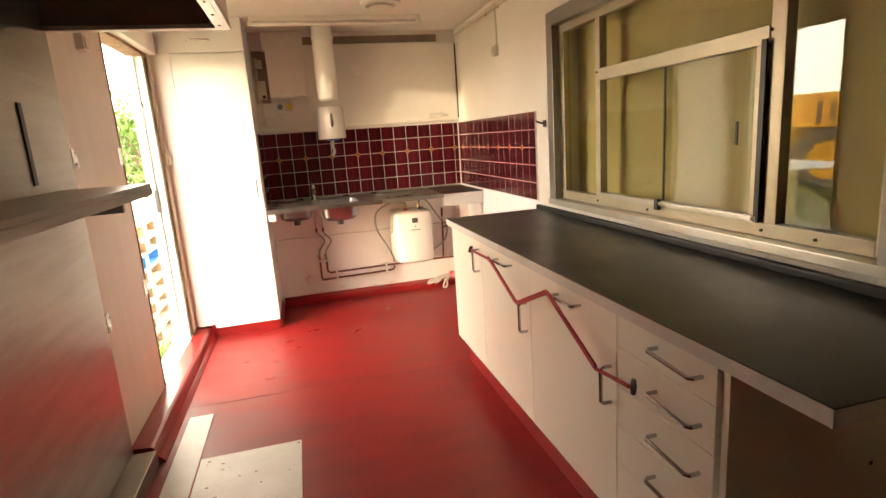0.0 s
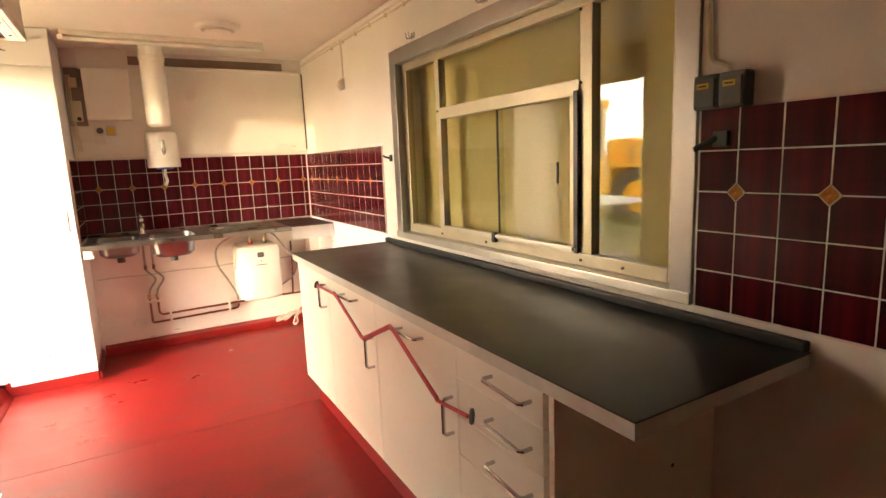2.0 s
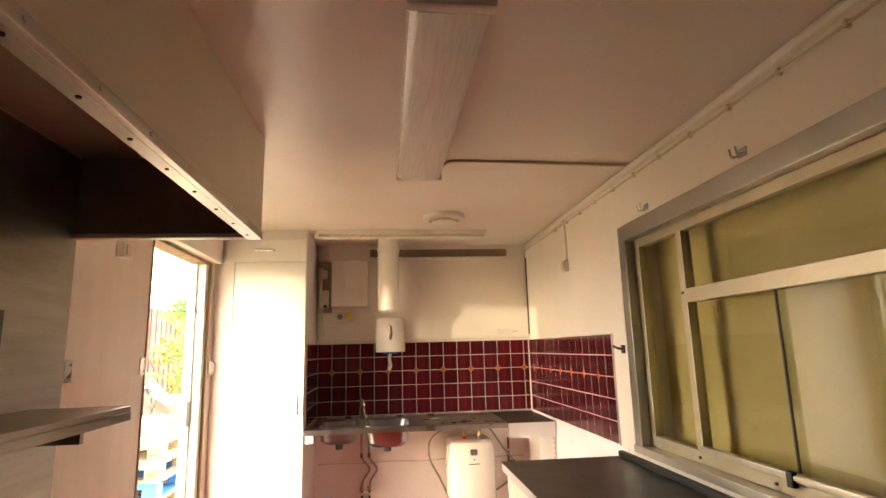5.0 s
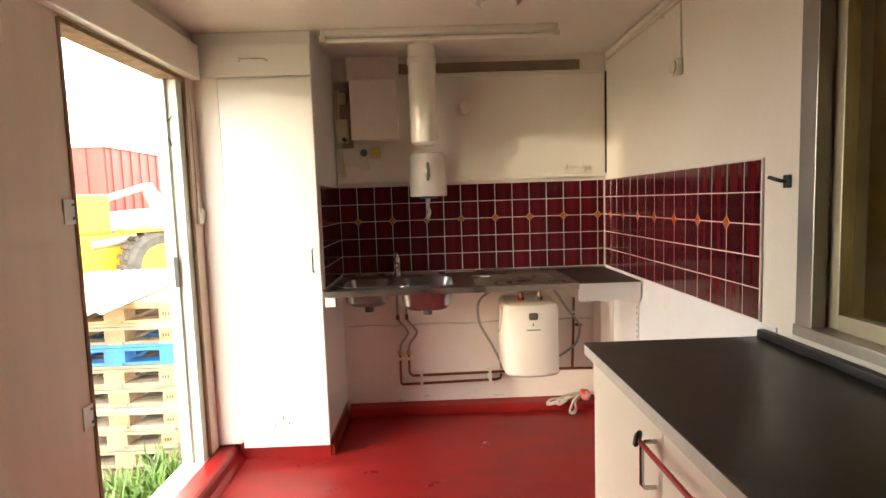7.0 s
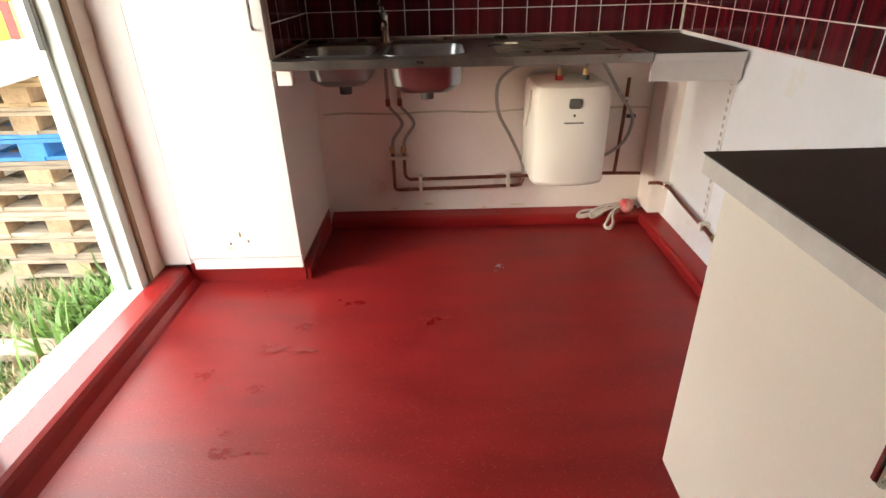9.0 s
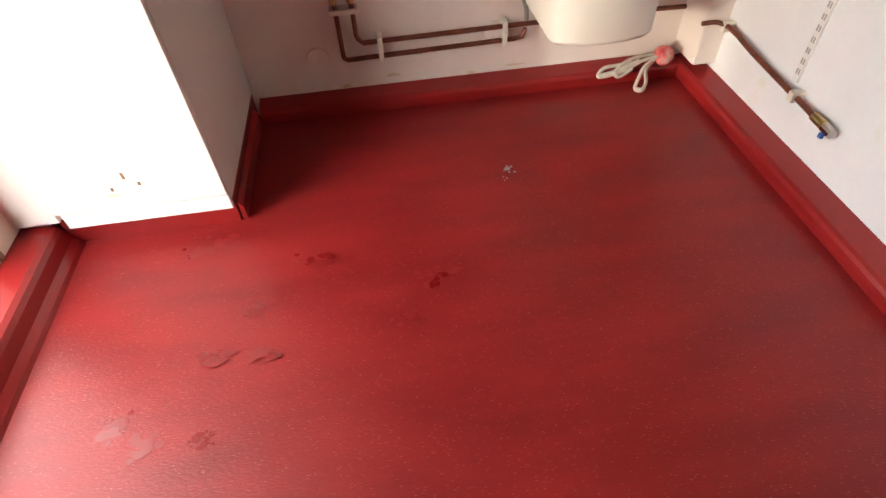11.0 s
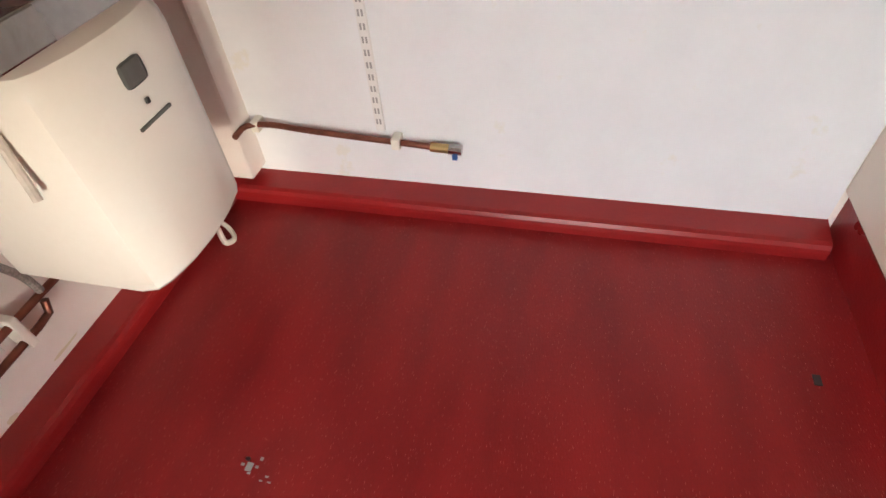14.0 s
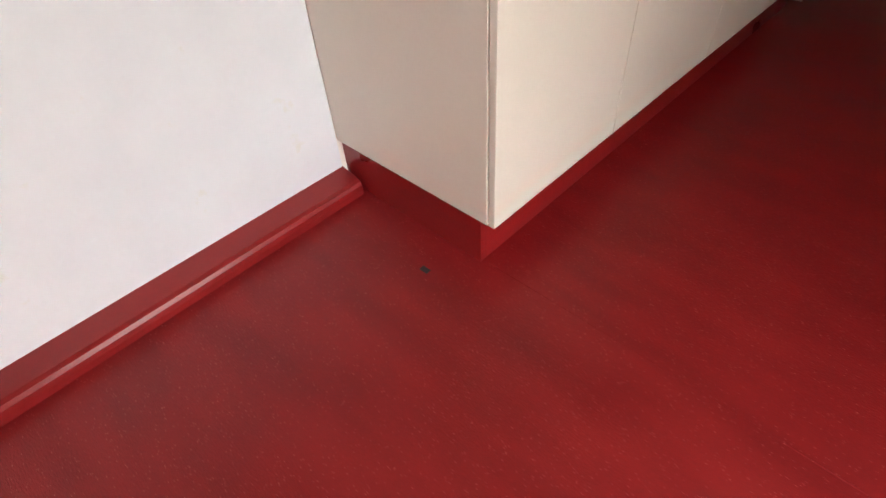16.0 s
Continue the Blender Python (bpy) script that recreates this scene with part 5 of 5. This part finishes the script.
part("hose", tube(B(), [(O.x + 0.3, O.y - 0.15, O.z + 1.5), (O.x + 0.7, O.y - 0.2, O.z + 2.0), (O.x + 1.1, O.y - 0.2, O.z + 1.5), (O.x + 1.2, O.y - 0.2, O.z + 1.1)], 0.025, 6), M["tyre"], ld)
t = B()
for k in range(4):
    box(t, O.x - 0.75 + k * 0.17, O.x - 0.64 + k * 0.17, O.y - 0.384, O.y - 0.381, O.z + 1.56, O.z + 1.68)
part("lettering", t, M["enamel"], ld, "white maker's mark")
ld.rotation_euler = (0, 0, radians(46))
lbox("bucket", (1.35, 2.3, -1.25, 1.25, 0.05, 0.85), "loadergrey", "worn steel bucket", 0.08)

# red building behind
rb = thing("red_building", (-11.5, 24.0, GZ), "red corrugated shed behind the yard", "building")
t = B()
for i in range(60):
    y = 16.8 + i * 0.25
    box(t, -9.02, -8.98 + 0.03 * (i % 2), y, y + 0.25, GZ, 3.2)
part("wall", t, M["redpaint"], rb)
t = B()
for i in range(20):
    x = -14.0 + i * 0.25
    box(t, x, x + 0.25, 16.77 - 0.03 * (i % 2), 16.82, GZ, 3.2)
part("wall", t, M["redpaint"], rb)
bx("core", (-14.0, -9.03, 16.83, 31.8, GZ, 3.19), M["redpaint"], rb, bevel=0)
bx("roof", (-14.2, -8.9, 16.7, 32.0, 3.2, 3.3), M["zinc"], rb, "grey flat roof", 0.02)


# tree and shrubs
def tree(x, y, h, r_, n, seed, label):
    rr_ = random.Random(seed)
    p = thing("tree", (x, y, GZ), label, "tree", "trees beyond the yard")
    t = B()
    tube(t, [(x, y, GZ), (x + 0.1, y, GZ + h * 0.3), (x - 0.1, y + 0.1, GZ + h * 0.6)], 0.11, 8)
    for k in range(6):
        a = k * 1.05
        tube(t, [(x, y, GZ + h * (0.25 + 0.05 * k)), (x + 0.5 * r_ * math.cos(a), y + 0.5 * r_ * math.sin(a), GZ + h * (0.45 + 0.05 * k)), (x + 0.9 * r_ * math.cos(a), y + 0.9 * r_ * math.sin(a), GZ + h * (0.6 + 0.05 * k))], 0.035, 6)
    part("trunk", t, M["bark"], p)
    cl = [(x + r_ * rr_.uniform(-1, 1), y + r_ * rr_.uniform(-1, 1), GZ + h * rr_.uniform(0.12, 1.0), rr_.uniform(0.25, 0.6)) for _ in range(34)]
    vs, fs = [], []
    for _ in range(n):
        cx_, cy_, cz_, s = rr_.choice(cl)
        c = Vector((rr_.gauss(cx_, s * 0.6), rr_.gauss(cy_, s * 0.6), max(GZ + 0.2, rr_.gauss(cz_, s * 0.5))))
        q = Euler((rr_.uniform(0, 6), rr_.uniform(0, 6), rr_.uniform(0, 6))).to_matrix()
        k = len(vs)
        for u, v in ((-0.07, 0), (0, -0.035), (0.08, 0), (0, 0.035)):
            vs.append(tuple(c + q @ Vector((u, v, 0.01 * (u > 0)))))
        fs.append((k, k + 1, k + 2, k + 3))
    me = bpy.data.meshes.new("crown")
    me.from_pydata(vs, [], fs)
    me.materials.append(M["leaf"])
    ob = new("crown", me)
    under(ob, p)


tree(-3.9, 15.5, 3.6, 1.3, 6000, 2, "bushy green tree beyond the pallets")
tree(-2.2, 17.5, 4.2, 1.6, 6000, 6, "bushy green tree beyond the pallets")
tree(-5.3, 20.5, 3.0, 1.4, 4000, 9, "low green shrub by the red shed")

# ---- tiles ----
TP, TJ, TZ = 0.108, 0.0028, 0.918
ROWN = 5


def tile_mesh(u0, u1):
    t = box(B(), u0, u1, 0, 0.0085, TJ / 2, TP - TJ / 2)
    bmesh.ops.bevel(t, geom=[e for e in t.edges if all(v.co.y < 0.001 for v in e.verts)], offset=0.0012, segments=1, affect="EDGES")
    return mesh_of("tile", t, M["tile"])


def inlay_meshes():
    out = []
    for s, y0, m in ((0.026, -0.0012, "inlayrim"), (0.0215, -0.0022, "inlay")):
        out.append(mesh_of("inlay", prism(B(), [(s, 0), (0, s), (-s, 0), (0, -s)], "y", y0, 0.004), M[m]))
    return out


RIM, GEM = inlay_meshes()
FULL = tile_mesh(TJ / 2, TP - TJ / 2)


def tile_field(wall, origin, turn, length, first_inlay, rows=ROWN, inlays=True):
    """Tiles along a wall: u runs along the wall from origin, the face looks along local -y."""
    base = pose(*origin, 0, 0, turn)
    cols = int(length / TP)
    rest = length - cols * TP
    cut = tile_mesh(TJ / 2, rest - TJ / 2) if rest > 0.02 else None
    for r in range(rows):
        for c in range(cols + (1 if cut else 0)):
            ob = new("tile", FULL if c < cols else cut)
            ob.parent = wall
            ob.matrix_basis = base @ pose(c * TP, random.uniform(-0.0004, 0.0004), r * TP)
    c = first_inlay
    while inlays and c * TP < length - 0.02:
        for me in (RIM, GEM):
            ob = new("inlay", me)
            ob.parent = wall
            ob.matrix_basis = base @ pose(c * TP, 0, 3 * TP)
        c += 2
    t = box(B(), -0.004, length + 0.004, 0.0008, 0.009, -0.004, rows * TP + 0.004)
    bmesh.ops.transform(t, matrix=base, verts=t.verts)
    part("grout_bed", t, M["grout"], wall, "pale grout lines")


tile_field(wall_north, (-0.345, YB - 0.0095, TZ), 0, 1.66, 1)
tile_field(wall_east, (XR - 0.0095, 3.045 + 1.61, TZ), -90, 1.61, 1)
tile_field(wall_east, (XR - 0.0095, 0.906, TZ), -90, 1.94, 1)
side = solid("trim_cupboard_tiles", box(B(), CX1 + 0.0005, CX1 + 0.003, CY + 0.03, YB - 0.012, TZ, TZ + 0.54), M["grout"], "tiled side of the tall cupboard", "tiled panel", kind="structure")
tile_field(side, (CX1 + 0.0125, CY + 0.03, TZ), 90, 0.56, 9, inlays=False)
